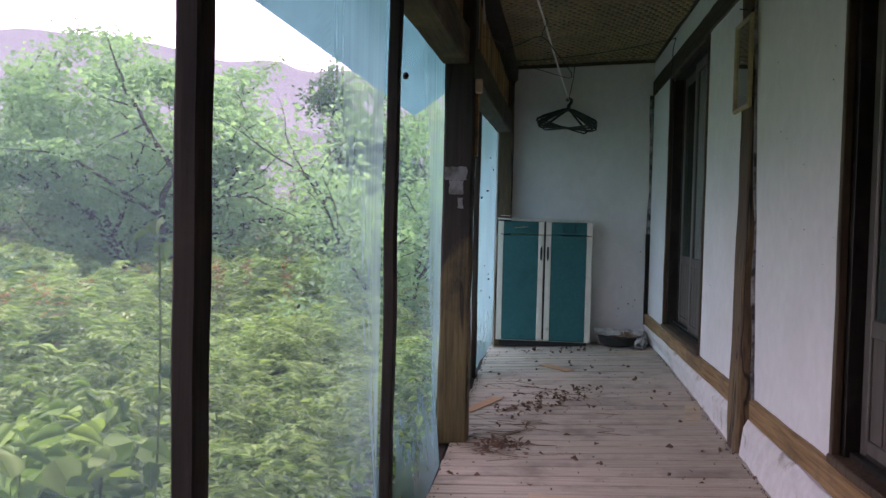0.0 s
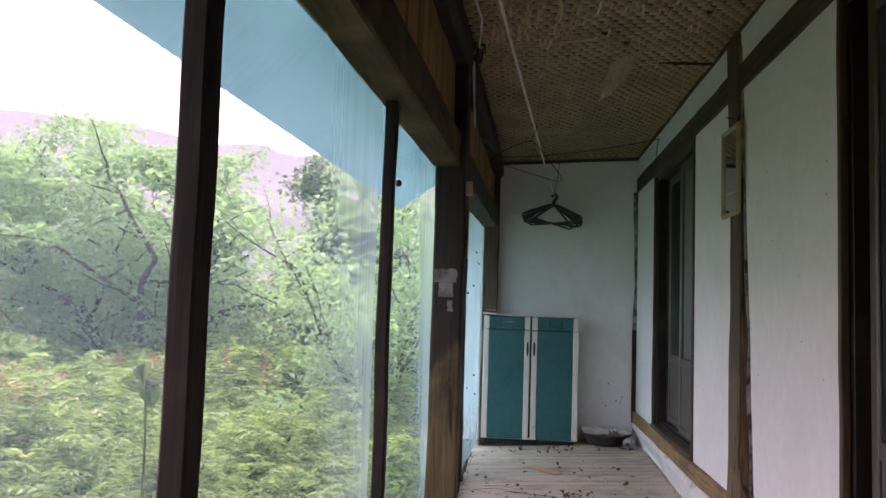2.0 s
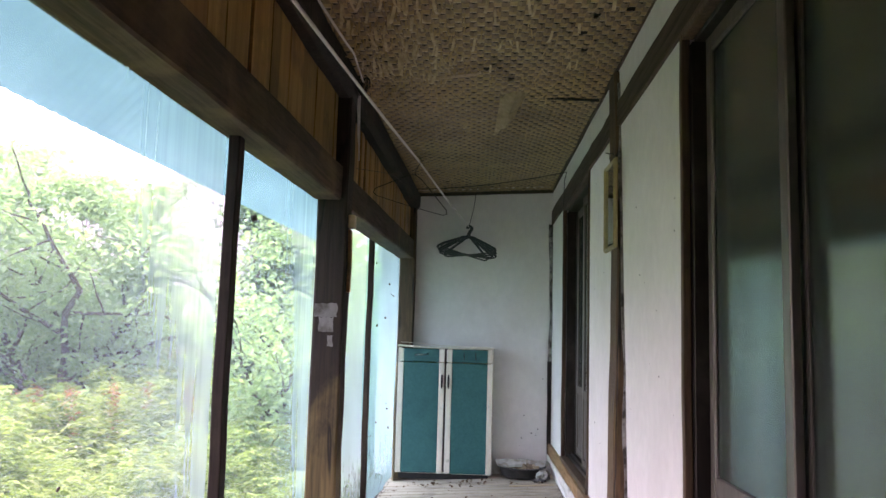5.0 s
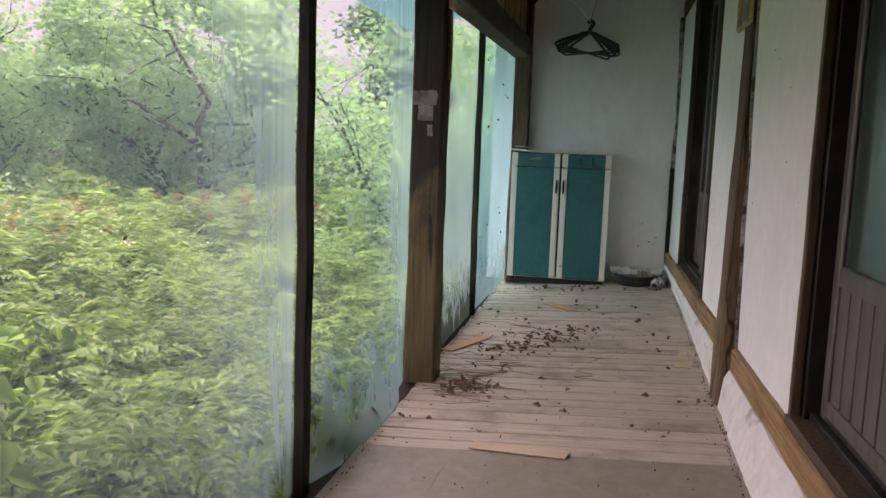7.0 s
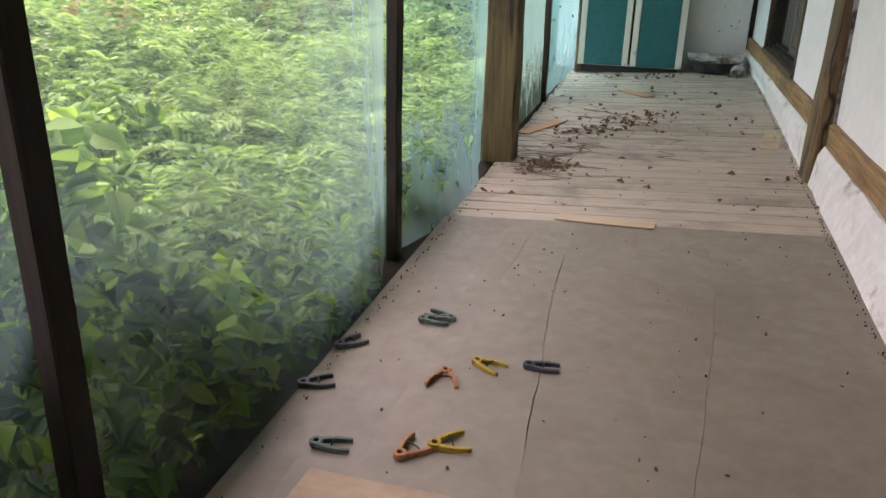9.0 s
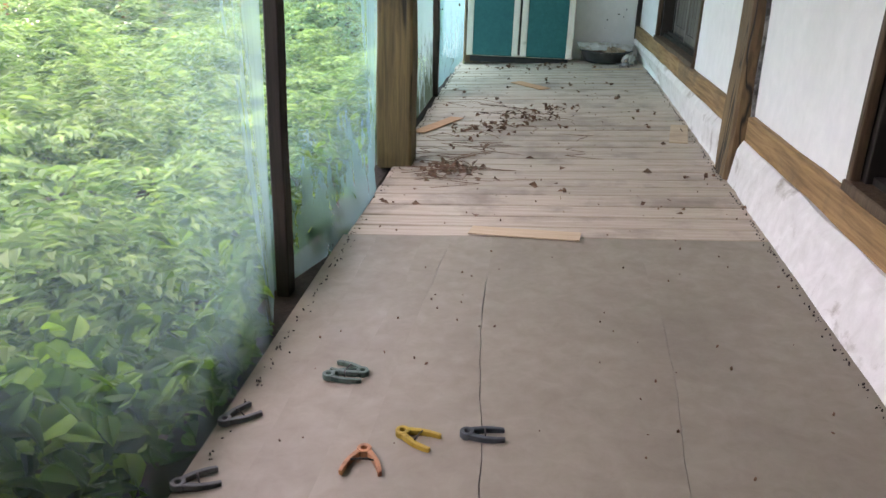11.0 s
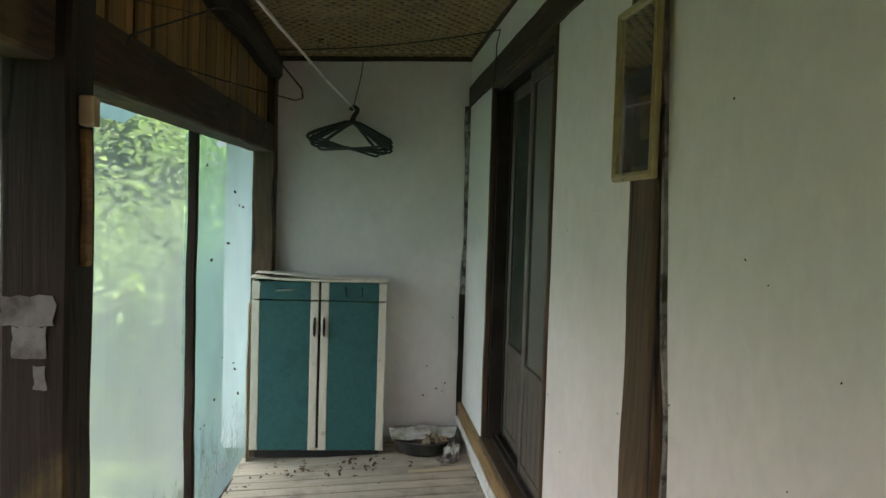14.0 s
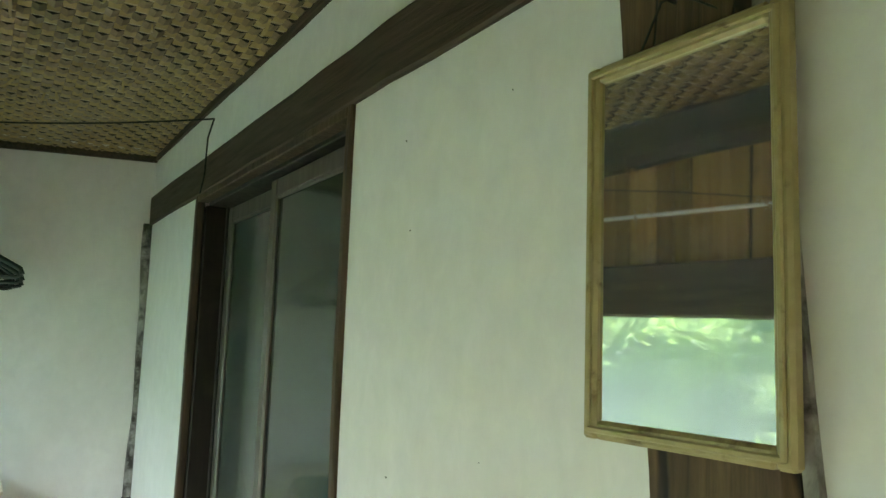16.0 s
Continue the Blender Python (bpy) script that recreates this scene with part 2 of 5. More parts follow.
def film_material(name, low, high, milk, mouldy=1.0, streaky=0.45, clear=(0.96, 0.98, 0.97), band=None, upper=0.1, mould_top=0.62):
    """Weathered polythene: clear, with milky streaks and mould near the floor."""
    m, nt, b = base(name)
    out = nt.nodes["Material Output"]
    streak = noise_tex(nt, coords(nt, (26, 26, 0.7), False), 1.0, 6, 0.62, 0.15)
    cloudy = noise_tex(nt, coords(nt, (0.9, 0.9, 0.7), False), 1.0, 3, 0.5, 0.2)
    both = nt.nodes.new("ShaderNodeMath")
    both.operation = "MULTIPLY_ADD"
    nt.links.new(streak, both.inputs[0])
    both.inputs[1].default_value = streaky
    nt.links.new(cloudy, both.inputs[2])
    haze = ramp(nt, both.outputs[0], [(0.3 + streaky * 0.3, grey(low)), (0.55 + streaky * 0.85, grey(high))])
    tc, sep = nt.nodes.new("ShaderNodeTexCoord"), nt.nodes.new("ShaderNodeSeparateXYZ")
    nt.links.new(tc.outputs["Object"], sep.inputs[0])
    mr = nt.nodes.new("ShaderNodeMapRange")
    nt.links.new(sep.outputs[2], mr.inputs[0])
    mr.inputs[1].default_value, mr.inputs[2].default_value = 0.0, mould_top
    mr.inputs[3].default_value, mr.inputs[4].default_value = 0.48, 0.0
    speck = noise_tex(nt, coords(nt, (8, 8, 5), False), 1.0, 8, 0.72)
    add = nt.nodes.new("ShaderNodeMath")
    nt.links.new(mr.outputs[0], add.inputs[0])
    nt.links.new(speck, add.inputs[1])
    mould = ramp(nt, add.outputs[0], [(0.66, grey(0)), (0.92, grey(min(1.0, 0.8 * mouldy)))])
    col = blend(nt, mould, milk, (0.016, 0.032, 0.009))
    tr, tl, df = (nt.nodes.new("ShaderNodeBsdf" + k) for k in ("Transparent", "Translucent", "Diffuse"))
    tr.inputs[0].default_value = (*clear, 1)
    nt.links.new(col, tl.inputs[0])
    nt.links.new(col, df.inputs[0])
    half, mix, gl, top = (nt.nodes.new("ShaderNode" + k) for k in ("MixShader", "MixShader", "BsdfGlossy", "MixShader"))
    half.inputs[0].default_value = 0.3
    nt.links.new(tl.outputs[0], half.inputs[1])
    nt.links.new(df.outputs[0], half.inputs[2])
    # Extra milkiness higher up stands in for air haze over the trees.
    air_haze = nt.nodes.new("ShaderNodeMapRange")
    nt.links.new(sep.outputs[2], air_haze.inputs[0])
    air_haze.inputs[1].default_value, air_haze.inputs[2].default_value = 0.9, 1.6
    air_haze.inputs[3].default_value, air_haze.inputs[4].default_value = 0.0, upper
    total = nt.nodes.new("ShaderNodeMath")
    nt.links.new(haze, total.inputs[0])
    nt.links.new(air_haze.outputs[0], total.inputs[1])
    if band:
        bd, wob, more = nt.nodes.new("ShaderNodeMapRange"), nt.nodes.new("ShaderNodeMath"), nt.nodes.new("ShaderNodeMath")
        wob.operation, wob.inputs[1].default_value = "MULTIPLY_ADD", 0.9
        nt.links.new(streak, wob.inputs[0])
        nt.links.new(sep.outputs[1], wob.inputs[2])
        nt.links.new(wob.outputs[0], bd.inputs[0])
        bd.inputs[1].default_value, bd.inputs[2].default_value = band[0] + 0.45, band[1] + 0.45
        bd.inputs[3].default_value, bd.inputs[4].default_value = 0.0, band[2]
        nt.links.new(total.outputs[0], more.inputs[0])
        nt.links.new(bd.outputs[0], more.inputs[1])
        total = more
    fac = nt.nodes.new("ShaderNodeMath")
    fac.operation = "MAXIMUM"
    nt.links.new(total.outputs[0], fac.inputs[0])
    nt.links.new(mould, fac.inputs[1])
    nt.links.new(fac.outputs[0], mix.inputs[0])
    nt.links.new(tr.outputs[0], mix.inputs[1])
    nt.links.new(half.outputs[0], mix.inputs[2])
    gl.inputs["Roughness"].default_value = 0.12
    top.inputs[0].default_value = 0.022
    nt.links.new(mix.outputs[0], top.inputs[1])
    nt.links.new(gl.outputs[0], top.inputs[2])
    b1 = nt.nodes.new("ShaderNodeBump")
    b1.inputs["Strength"].default_value = 0.25
    nt.links.new(streak, b1.inputs["Height"])
    nt.links.new(b1.outputs[0], gl.inputs["Normal"])
    nt.links.new(top.outputs[0], out.inputs[0])
    return m


film_clear = film_material("clear_film", 0.07, 0.14, (0.42, 0.8, 0.86), 0.05, 0.2, (0.82, 0.91, 0.92), band=(2.85, 3.66, 0.24), upper=0.12)
film_milky = film_material("milky_film", 0.06, 0.14, (0.34, 0.8, 0.86), 0.8, 0.1, (0.78, 0.92, 0.93), band=(4.4, 5.02, 0.28), upper=0.08)
film_mould = film_material("mouldy_film", 0.3, 0.42, (0.4, 0.83, 0.86), 1.2, 0.1, (0.72, 0.94, 0.96), upper=0.03, mould_top=0.55)
film_teal = film_material("teal_film", 0.28, 0.42, (0.22, 0.76, 0.82), 0.6, 0.1, (0.45, 0.86, 0.92), upper=0.03)


def awning_material():
    m, nt, b = base("teal_sheet")
    tl, mix = nt.nodes.new("ShaderNodeBsdfTranslucent"), nt.nodes.new("ShaderNodeMixShader")
    g = noise_tex(nt, coords(nt, (3, 1.2, 3)), 1.0, 6, 0.6)
    col = ramp(nt, g, [(0.3, (0.022, 0.108, 0.118)), (0.7, (0.046, 0.172, 0.182))])
    nt.links.new(col, tl.inputs[0])
    nt.links.new(col, b.inputs["Base Color"])
    mix.inputs[0].default_value = 0.6
    nt.links.new(b.outputs[0], mix.inputs[1])
    nt.links.new(tl.outputs[0], mix.inputs[2])
    nt.links.new(mix.outputs[0], nt.nodes["Material Output"].inputs[0])
    return m


teal_sheet = awning_material()


def glass_material():
    m, nt, b = base("fluted_glass")
    b.inputs["Base Color"].default_value = (0.3, 0.4, 0.34, 1)
    b.inputs["Transmission Weight"].default_value = 0.85
    b.inputs["IOR"].default_value = 1.5
    b.inputs["Roughness"].default_value = 0.06
    w = nt.nodes.new("ShaderNodeTexWave")
    w.bands_direction = "Y"
    w.inputs["Scale"].default_value = 38
    nt.links.new(coords(nt, (1, 1, 1), False), w.inputs["Vector"])
    bump(nt, b, w.outputs["Fac"], 0.04, 0.002)
    return m


fluted = glass_material()
mirror_glass, _nt, _b = base("mirror_glass")
_b.inputs["Metallic"].default_value, _b.inputs["Roughness"].default_value = 0.92, 0.03
_b.inputs["Base Color"].default_value = (0.78, 0.82, 0.79, 1)
_s = ramp(_nt, noise_tex(_nt, coords(_nt, (40, 40, 40)), 1.0, 6, 0.7), [(0.62, grey(0.03)), (0.74, grey(0.3))])
_nt.links.new(_s, _b.inputs["Roughness"])


# Distance haze is put into a pale colour that glows by itself.
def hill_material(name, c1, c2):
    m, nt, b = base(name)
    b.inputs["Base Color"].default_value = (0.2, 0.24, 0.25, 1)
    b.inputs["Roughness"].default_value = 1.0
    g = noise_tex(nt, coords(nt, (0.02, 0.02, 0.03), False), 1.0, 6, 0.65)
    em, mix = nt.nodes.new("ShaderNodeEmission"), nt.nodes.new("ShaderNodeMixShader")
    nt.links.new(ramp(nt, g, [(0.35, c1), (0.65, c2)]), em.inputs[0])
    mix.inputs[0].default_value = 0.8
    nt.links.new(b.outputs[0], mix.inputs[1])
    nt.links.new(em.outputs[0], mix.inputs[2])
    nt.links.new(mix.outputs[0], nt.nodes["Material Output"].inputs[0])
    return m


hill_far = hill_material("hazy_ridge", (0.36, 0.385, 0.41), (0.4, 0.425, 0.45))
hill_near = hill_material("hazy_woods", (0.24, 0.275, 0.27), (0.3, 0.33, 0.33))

# ---- builders ----


def part(name, bm, material, parent=None, label=""):
    """Links a bmesh as one mesh object, under a thing or part where one is given."""
    me = bpy.data.meshes.new(name)
    bmesh.ops.recalc_face_normals(bm, faces=bm.faces)
    bm.to_mesh(me)
    bm.free()
    for m in material if isinstance(material, (list, tuple)) else [material]:
        me.materials.append(m)
    ob = new(name, me)
    if parent:
        ob.parent = parent
    if label:
        ob["label"] = label
    return ob


def empty(name, at=(0, 0, 0), label="", category="", group="", kind="", rz=0.0):
    ob = new(name)
    ob.empty_display_size = 0.1
    ob.matrix_basis = pose(*at, 0, 0, rz)
    return tagged(ob, label, category, group, kind)


def box(bm, x0, x1, y0, y1, z0, z1, bevel=0.0, cuts=(1, 1, 1), jitter=0.0):
    """A box, cut into steps, with rounded edges and uneven sides as asked."""
    nb = bmesh.new()
    bmesh.ops.create_cube(nb, size=1.0)
    for v in nb.verts:
        v.co = Vector((x0 + (x1 - x0) * (v.co.x + 0.5), y0 + (y1 - y0) * (v.co.y + 0.5), z0 + (z1 - z0) * (v.co.z + 0.5)))
    for axis, n in enumerate(cuts):
        for i in range(1, n):
            co, no = [x0, y0, z0], [0, 0, 0]
            co[axis] = (x0, y0, z0)[axis] + ((x1, y1, z1)[axis] - (x0, y0, z0)[axis]) * i / n
            no[axis] = 1
            bmesh.ops.bisect_plane(nb, geom=nb.verts[:] + nb.edges[:] + nb.faces[:], plane_co=co, plane_no=no)
    if bevel:
        sharp = [e for e in nb.edges if e.is_manifold and e.calc_face_angle(0) > 0.8]
        bmesh.ops.bevel(nb, geom=sharp, offset=bevel, segments=1, affect="EDGES")
    if jitter:
        for v in nb.verts:
            p = v.co * 3.1
            v.co += Vector((noise.noise(p), noise.noise(p + Vector((9, 3, 1))), noise.noise(p + Vector((2, 8, 5))))) * jitter
    me = bpy.data.meshes.new("tmp")
    nb.to_mesh(me)
    nb.free()
    bm.from_mesh(me)
    bpy.data.meshes.remove(me)
    return bm


def one_box(*a, **k):
    return box(bmesh.new(), *a, **k)


XW = 1.55


def XL(y):
    """The outer timbers run a little askew to the house wall."""
    return 0.03 * (y - 5.0)


def XF(y):
    """The line of the film behind the studs."""
    return float(np.interp(y, (-0.7, 2.2, 3.7, 5.1, 6.9, 8.5), (-0.15, -0.078, -0.046, -0.02, 0.0, 0.085)))


def lean_in(y, z):
    """The near bays lean in towards the floor's edge."""
    lean = min(0.13, 0.05 - XF(y)) * min(1.0, max(0.0, (4.98 - y) / 0.2)) if y < 4.98 else max(0.0, 0.04 - XF(y)) * 0.6
    free = min(1.0, min(abs(y - k) for k in (2.17, 3.7, 5.1)) / 0.35)
    return lean * free * max(0.0, (0.95 - z) / 0.95) ** 1.3


def on_wall(bm):
    for v in bm.verts:
        v.co.x += XW
    return bm


def askew(bm, slope=0.0):
    for v in bm.verts:
        v.co.x += XL(v.co.y)
        v.co.z += slope * (v.co.y - 5.0)
    return bm


def tube(bm, pts, r, sides=6):
    """A round rod along a line of points."""
    rings = []
    pts = [Vector(p) for p in pts]
    for i, p in enumerate(pts):
        d = (pts[min(i + 1, len(pts) - 1)] - pts[max(i - 1, 0)]).normalized()
        a = d.orthogonal().normalized() if i == 0 else (rings[-1][1] - d * rings[-1][1].dot(d)).normalized()
        b = d.cross(a)
        rr = r[i] if isinstance(r, (list, tuple)) else r
        rings.append(([bm.verts.new(p + (a * math.cos(2 * math.pi * k / sides) + b * math.sin(2 * math.pi * k / sides)) * rr) for k in range(sides)], a))
    for (r0, _), (r1, _) in zip(rings, rings[1:]):
        for k in range(sides):
            bm.faces.new((r0[k], r0[(k + 1) % sides], r1[(k + 1) % sides], r1[k]))
    bm.faces.new(rings[0][0])
    bm.faces.new(rings[-1][0])
    return bm


Y0, Y1 = -0.7, 8.55
CEIL = 2.695


def ceil_z(x, y):
    return CEIL + 0.006 * (y - 5.5) + 0.05 * (x - 1.5)


def floor_z(x):
    """The floor falls a little towards the yard."""
    return -0.045 + 0.055 * x


def on_floor(bm):
    for v in bm.verts:
        v.co.z += floor_z(v.co.x)
    return bm


# ---- floor ----
floor = empty("floor", label="worn brown floor of cross planks beside a smooth sheet", category="floor", kind="structure")
part("subfloor", on_floor(one_box(0.05, 1.75, Y0, Y1, -0.2, -0.035)), under_floor, floor)

# ---- house wall with its two doorways ----
D1, D2 = (2.41, 3.88), (6.13, 7.595)
DZ = (0.30, 2.365)
bm = bmesh.new()
for ya, yb, za, zb in ((Y0, D1[0], 0, 2.85), (D1[1], D2[0], 0, 2.85), (D2[1], Y1, 0, 2.85), (D1[0], D1[1], 0, DZ[0]), (D1[0], D1[1], DZ[1], 2.85), (D2[0], D2[1], 0, DZ[0]), (D2[0], D2[1], DZ[1], 2.85)):
    box(bm, 0.0, 0.2, ya, yb, za, zb)
wall_right = part("wall_right", on_wall(bm), plaster)
tagged(wall_right, "white plastered house wall between dark timbers", "wall", kind="structure")
wall_back = tagged(part("wall_back", one_box(-0.1, 1.75, Y1, Y1 + 0.14, -0.03, 2.9), plaster), "white plastered end wall with dark specks", "wall", kind="structure")
tagged(part("wall_behind", one_box(-0.2, 1.75, Y0 - 0.14, Y0, -0.03, 2.9), plaster), "plain plastered wall closing the veranda", "wall", kind="structure")
# Plain room shell added behind the glass, dark by its colour.
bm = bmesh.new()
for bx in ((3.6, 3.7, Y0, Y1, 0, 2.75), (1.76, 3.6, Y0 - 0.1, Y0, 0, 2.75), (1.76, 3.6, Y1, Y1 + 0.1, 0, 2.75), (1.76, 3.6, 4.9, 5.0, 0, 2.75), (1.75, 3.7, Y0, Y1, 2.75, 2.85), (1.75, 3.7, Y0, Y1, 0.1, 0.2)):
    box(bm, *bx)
tagged(part("wall_rooms", bm, room_dark), "plain walls added behind the doors, coloured dark as unlit rooms", "wall", kind="structure")
PF = 5.02  # far edge of the wall post at the floor


def lean_y(bm):
    for v in bm.verts:
        v.co.y += 0.095 * v.co.z
    return bm


bm = bmesh.new()
for ya, yb in ((Y0, PF - 0.18), (PF + 0.045, Y1)):
    n = int((yb - ya) / 0.12)
    rows_v = []
    for k in range(n + 1):
        y = ya + (yb - ya) * k / n
        foot = 1.42 + 0.029 * (y - 3.1) - XW
        q = Vector((y * 3.0, 0.3, 0))
        prof = [(0.01, 0.0), (foot + 0.012 * noise.noise(q), -0.002), (foot + 0.014 + 0.01 * noise.noise(q * 2.1), 0.05), (-0.04 + 0.3 * foot * 0.5 + 0.01 * noise.noise(q * 1.7), 0.17), (-0.034, 0.205 + 0.012 * noise.noise(q * 2.7)), (0.01, 0.208)]
        rows_v.append([bm.verts.new((x, y, z)) for x, z in prof])
    for r0, r1 in zip(rows_v, rows_v[1:]):
        for m in range(5):
            bm.faces.new((r0[m], r0[m + 1], r1[m + 1], r1[m]))
    bm.faces.new(rows_v[0])
    bm.faces.new(rows_v[-1])
tagged(part("baseboard", on_wall(bm), plaster_old), "flaking white plaster skirting along the floor", "skirting", kind="structure")
ledge = empty("ledge", label="rough brown timber sill beam along the wall", category="sill beam", kind="structure")
for ya, yb in ((Y0, PF - 0.17), (PF + 0.04, Y1)):
    part("timber", on_wall(one_box(-0.03, 0.006, ya, yb, 0.203, 0.302, bevel=0.006, cuts=(1, 50, 1), jitter=0.006)), ledge_wood, ledge)
lintel = part("lintel", on_wall(one_box(-0.016, 0.006, Y0, Y1 - 0.002, 2.362, 2.5, bevel=0.005, cuts=(1, 50, 1), jitter=0.006)), lintel_wood)
tagged(lintel, "dark brown timber lintel along the plaster wall", "beam", kind="structure")
bm = one_box(-0.026, 0.03, PF - 0.165, PF + 0.03, 0.0, CEIL - 0.02, bevel=0.012, cuts=(1, 2, 30), jitter=0.008)
for v in bm.verts:
    if v.co.x < 0:
        v.co.x -= 0.055 * max(0.0, 1 - v.co.z / 1.7)
tagged(part("post_right", lean_y(on_wall(bm)), post_brown), "weathered brown timber post set in the wall", "post", kind="structure")
bm = one_box(-0.012, 0.01, PF - 0.182, PF - 0.15, 0.02, 2.6, cuts=(1, 2, 70), jitter=0.012)
tagged(part("trim_mortar", lean_y(on_wall(bm)), caulk), "crumbling grey mortar along the timber post", "mortar", kind="structure")
bm = one_box(XW - 0.03, XW + 0.02, Y1 - 0.022, Y1 + 0.02, 0.25, 2.36, cuts=(1, 1, 60), jitter=0.014)
tagged(part("trim_corner", bm, caulk), "dark crumbling mortar in the wall corner", "mortar", kind="structure")
bm = one_box(XW - 0.036, XW + 0.02, Y1 - 0.03, Y1 + 0.02, 0.2, 1.06, cuts=(1, 1, 8), jitter=0.006)
tagged(part("post_corner", bm, post_dark), "dark stub of timber in the wall corner", "post", kind="structure")

# ---- outer side: posts, studs, beams, boards ----
wall_left = empty("wall_left", label="open timber frame with boards above and film below", category="timber frame", kind="structure")
part("post", one_box(-0.005, 0.15, 5.03, 5.2, -0.05, CEIL - 0.02, bevel=0.01, cuts=(2, 2, 30), jitter=0.006), post_wood, wall_left, "thick weathered brown post")
part("post", one_box(0.1, 0.24, 8.38, Y1 - 0.003, -0.05, CEIL - 0.02, bevel=0.008, cuts=(2, 1, 26), jitter=0.005), post_brown, wall_left, "brown corner post")
for xa, xb, ya, yb in ((-0.06, -0.02, 2.145, 2.205), (-0.035, 0.004, 3.67, 3.73), (0.01, 0.05, 6.885, 6.94)):
    top = 1.95 + 0.02 * (ya - 5.0)
    bm = one_box(xa, xb, ya, yb, -0.18, top, bevel=0.004, cuts=(1, 1, 30), jitter=0.006)
    part("stud", bm, post_dark, wall_left, "slim dark upright stud")
part("beam", askew(one_box(-0.02, 0.12, Y0, 5.03, 1.937, 2.117, bevel=0.008, cuts=(1, 40, 2), jitter=0.005), 0.02), beam_wood, wall_left, "dark brown beam over the film")
part("beam", askew(one_box(-0.02, 0.125, 5.205, Y1 - 0.004, 1.915, 2.095, bevel=0.008, cuts=(1, 26, 2), jitter=0.005), 0.022), beam_wood, wall_left, "dark brown beam over the film")
# Out of view; added to cut the daylight reaching the floor's left edge.
bm = one_box(-0.01, 0.02, Y0, 1.6, -0.2, 1.97, cuts=(1, 8, 4))
for v in bm.verts:
    v.co.x += XF(v.co.y)
part("boarding", bm, beam_wood, wall_left, "unseen boards added to block daylight in the first bay")
part("sill", one_box(-0.07, 0.052, 1.62, 8.37, -0.24, -0.062, bevel=0.008, cuts=(1, 40, 1), jitter=0.006), post_dark, wall_left, "dark timber sill under the film")
part("rail", askew(one_box(0.055, 0.165, Y0, Y1 - 0.02, 2.475, 2.64, bevel=0.03, cuts=(1, 40, 1), jitter=0.012)), post_dark, wall_left, "dark rounded pole under the ceiling")
y = Y0
while y < Y1 - 0.03:
    w = random.choice((0.1, 0.13, 0.16, 0.2, 0.24) if y < 5.2 else (0.075, 0.09, 0.1, 0.12)) * random.uniform(0.9, 1.1)
    if 5.02 < y + w and y < 5.21:
        w = 5.025 - y
        if w < 0.05:
            y = 5.21
            continue
    w = min(w, Y1 - 0.02 - y)
    gap = random.choice((0.004, 0.005, 0.008, 0.016))
    t = random.uniform(0.07, 0.084)
    taper = random.uniform(-0.006, 0.006)
    lowz = 2.09 + 0.021 * (y - 5.0)
    bm = one_box(t - 0.01, t, y, y + w - gap, lowz, CEIL - 0.01, cuts=(1, 2, 5), jitter=0.004)
    for v in bm.verts:
        v.co.y += taper * (v.co.z - 2.3) / 0.3
    part("board", askew(bm), slat_wood, wall_left)
    y += w
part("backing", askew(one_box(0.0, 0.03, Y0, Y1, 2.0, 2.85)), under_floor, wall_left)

# ---- ceiling: one woven mat, with the cover above it ----
bm = bmesh.new()
cw, cl = 0.034, 0.05
for j in range(int((Y1 - Y0) / cl) + 1):
    for i in range(int(1.47 / cw) + 1):
        xa, ya = 0.085 + i * cw, Y0 + j * cl
        along = (i + j) % 2
        zc = ceil_z(xa, ya) + 0.014 * noise.noise(Vector((xa * 2.2, ya * 2.2, 0)))
        worn = noise.noise(Vector((xa * 1.3, ya * 1.1, 7))) + (0.35 if ya < 5.3 else -0.2)
        up, dn = -0.005 + random.uniform(-0.003, 0.002), 0.0015
        flap = random.random() < 0.002 + 0.015 * max(0.0, worn)
        e = 0.0008
        xs = (xa - e, xa + cw / 2, xa + cw + e) if along else (xa + e, xa + cw - e)
        ys = (ya + e, ya + cl - e) if along else (ya - e, ya + cl / 2, ya + cl + e)
        rows_v = []
        for k, yy in enumerate(ys):
            row = []
            for m, xx in enumerate(xs):
                z = zc + (up if (m == 1 if along else k == 1) else dn) + random.uniform(-0.0008, 0.0008)
                if flap and k == 0:
                    z -= random.uniform(0.008, 0.03)
                row.append(bm.verts.new((xx, yy, z)))
            rows_v.append(row)
        for r0, r1 in zip(rows_v, rows_v[1:]):
            for m in range(len(r0) - 1):
                fc = bm.faces.new((r0[m], r0[m + 1], r1[m + 1], r1[m]))
                fc.material_index = along
for k in range(900):
    ya = random.uniform(2.2, 5.5) if k % 5 else random.uniform(5.5, 8.2)
    xa = random.uniform(0.2, 0.75) if k % 3 else random.uniform(0.18, 1.5)
    ln, w, hang = random.uniform(0.04, 0.13), random.uniform(0.003, 0.009), random.uniform(0.008, 0.035)
    a = random.gauss(1.57, 0.3)
    prev = None
    for s in range(5):
        u = s / 4
        pt = Vector((xa + ln * u * math.cos(a), ya + ln * u * math.sin(a), ceil_z(xa, ya) - 0.004 - hang * math.sin(u * 2.2)))
        sd = Vector((-math.sin(a), math.cos(a), 0.3)) * w / 2
        cur = (bm.verts.new(pt - sd), bm.verts.new(pt + sd))
        if prev:
            bm.faces.new((prev[0], prev[1], cur[1], cur[0])).material_index = 0
        prev = cur
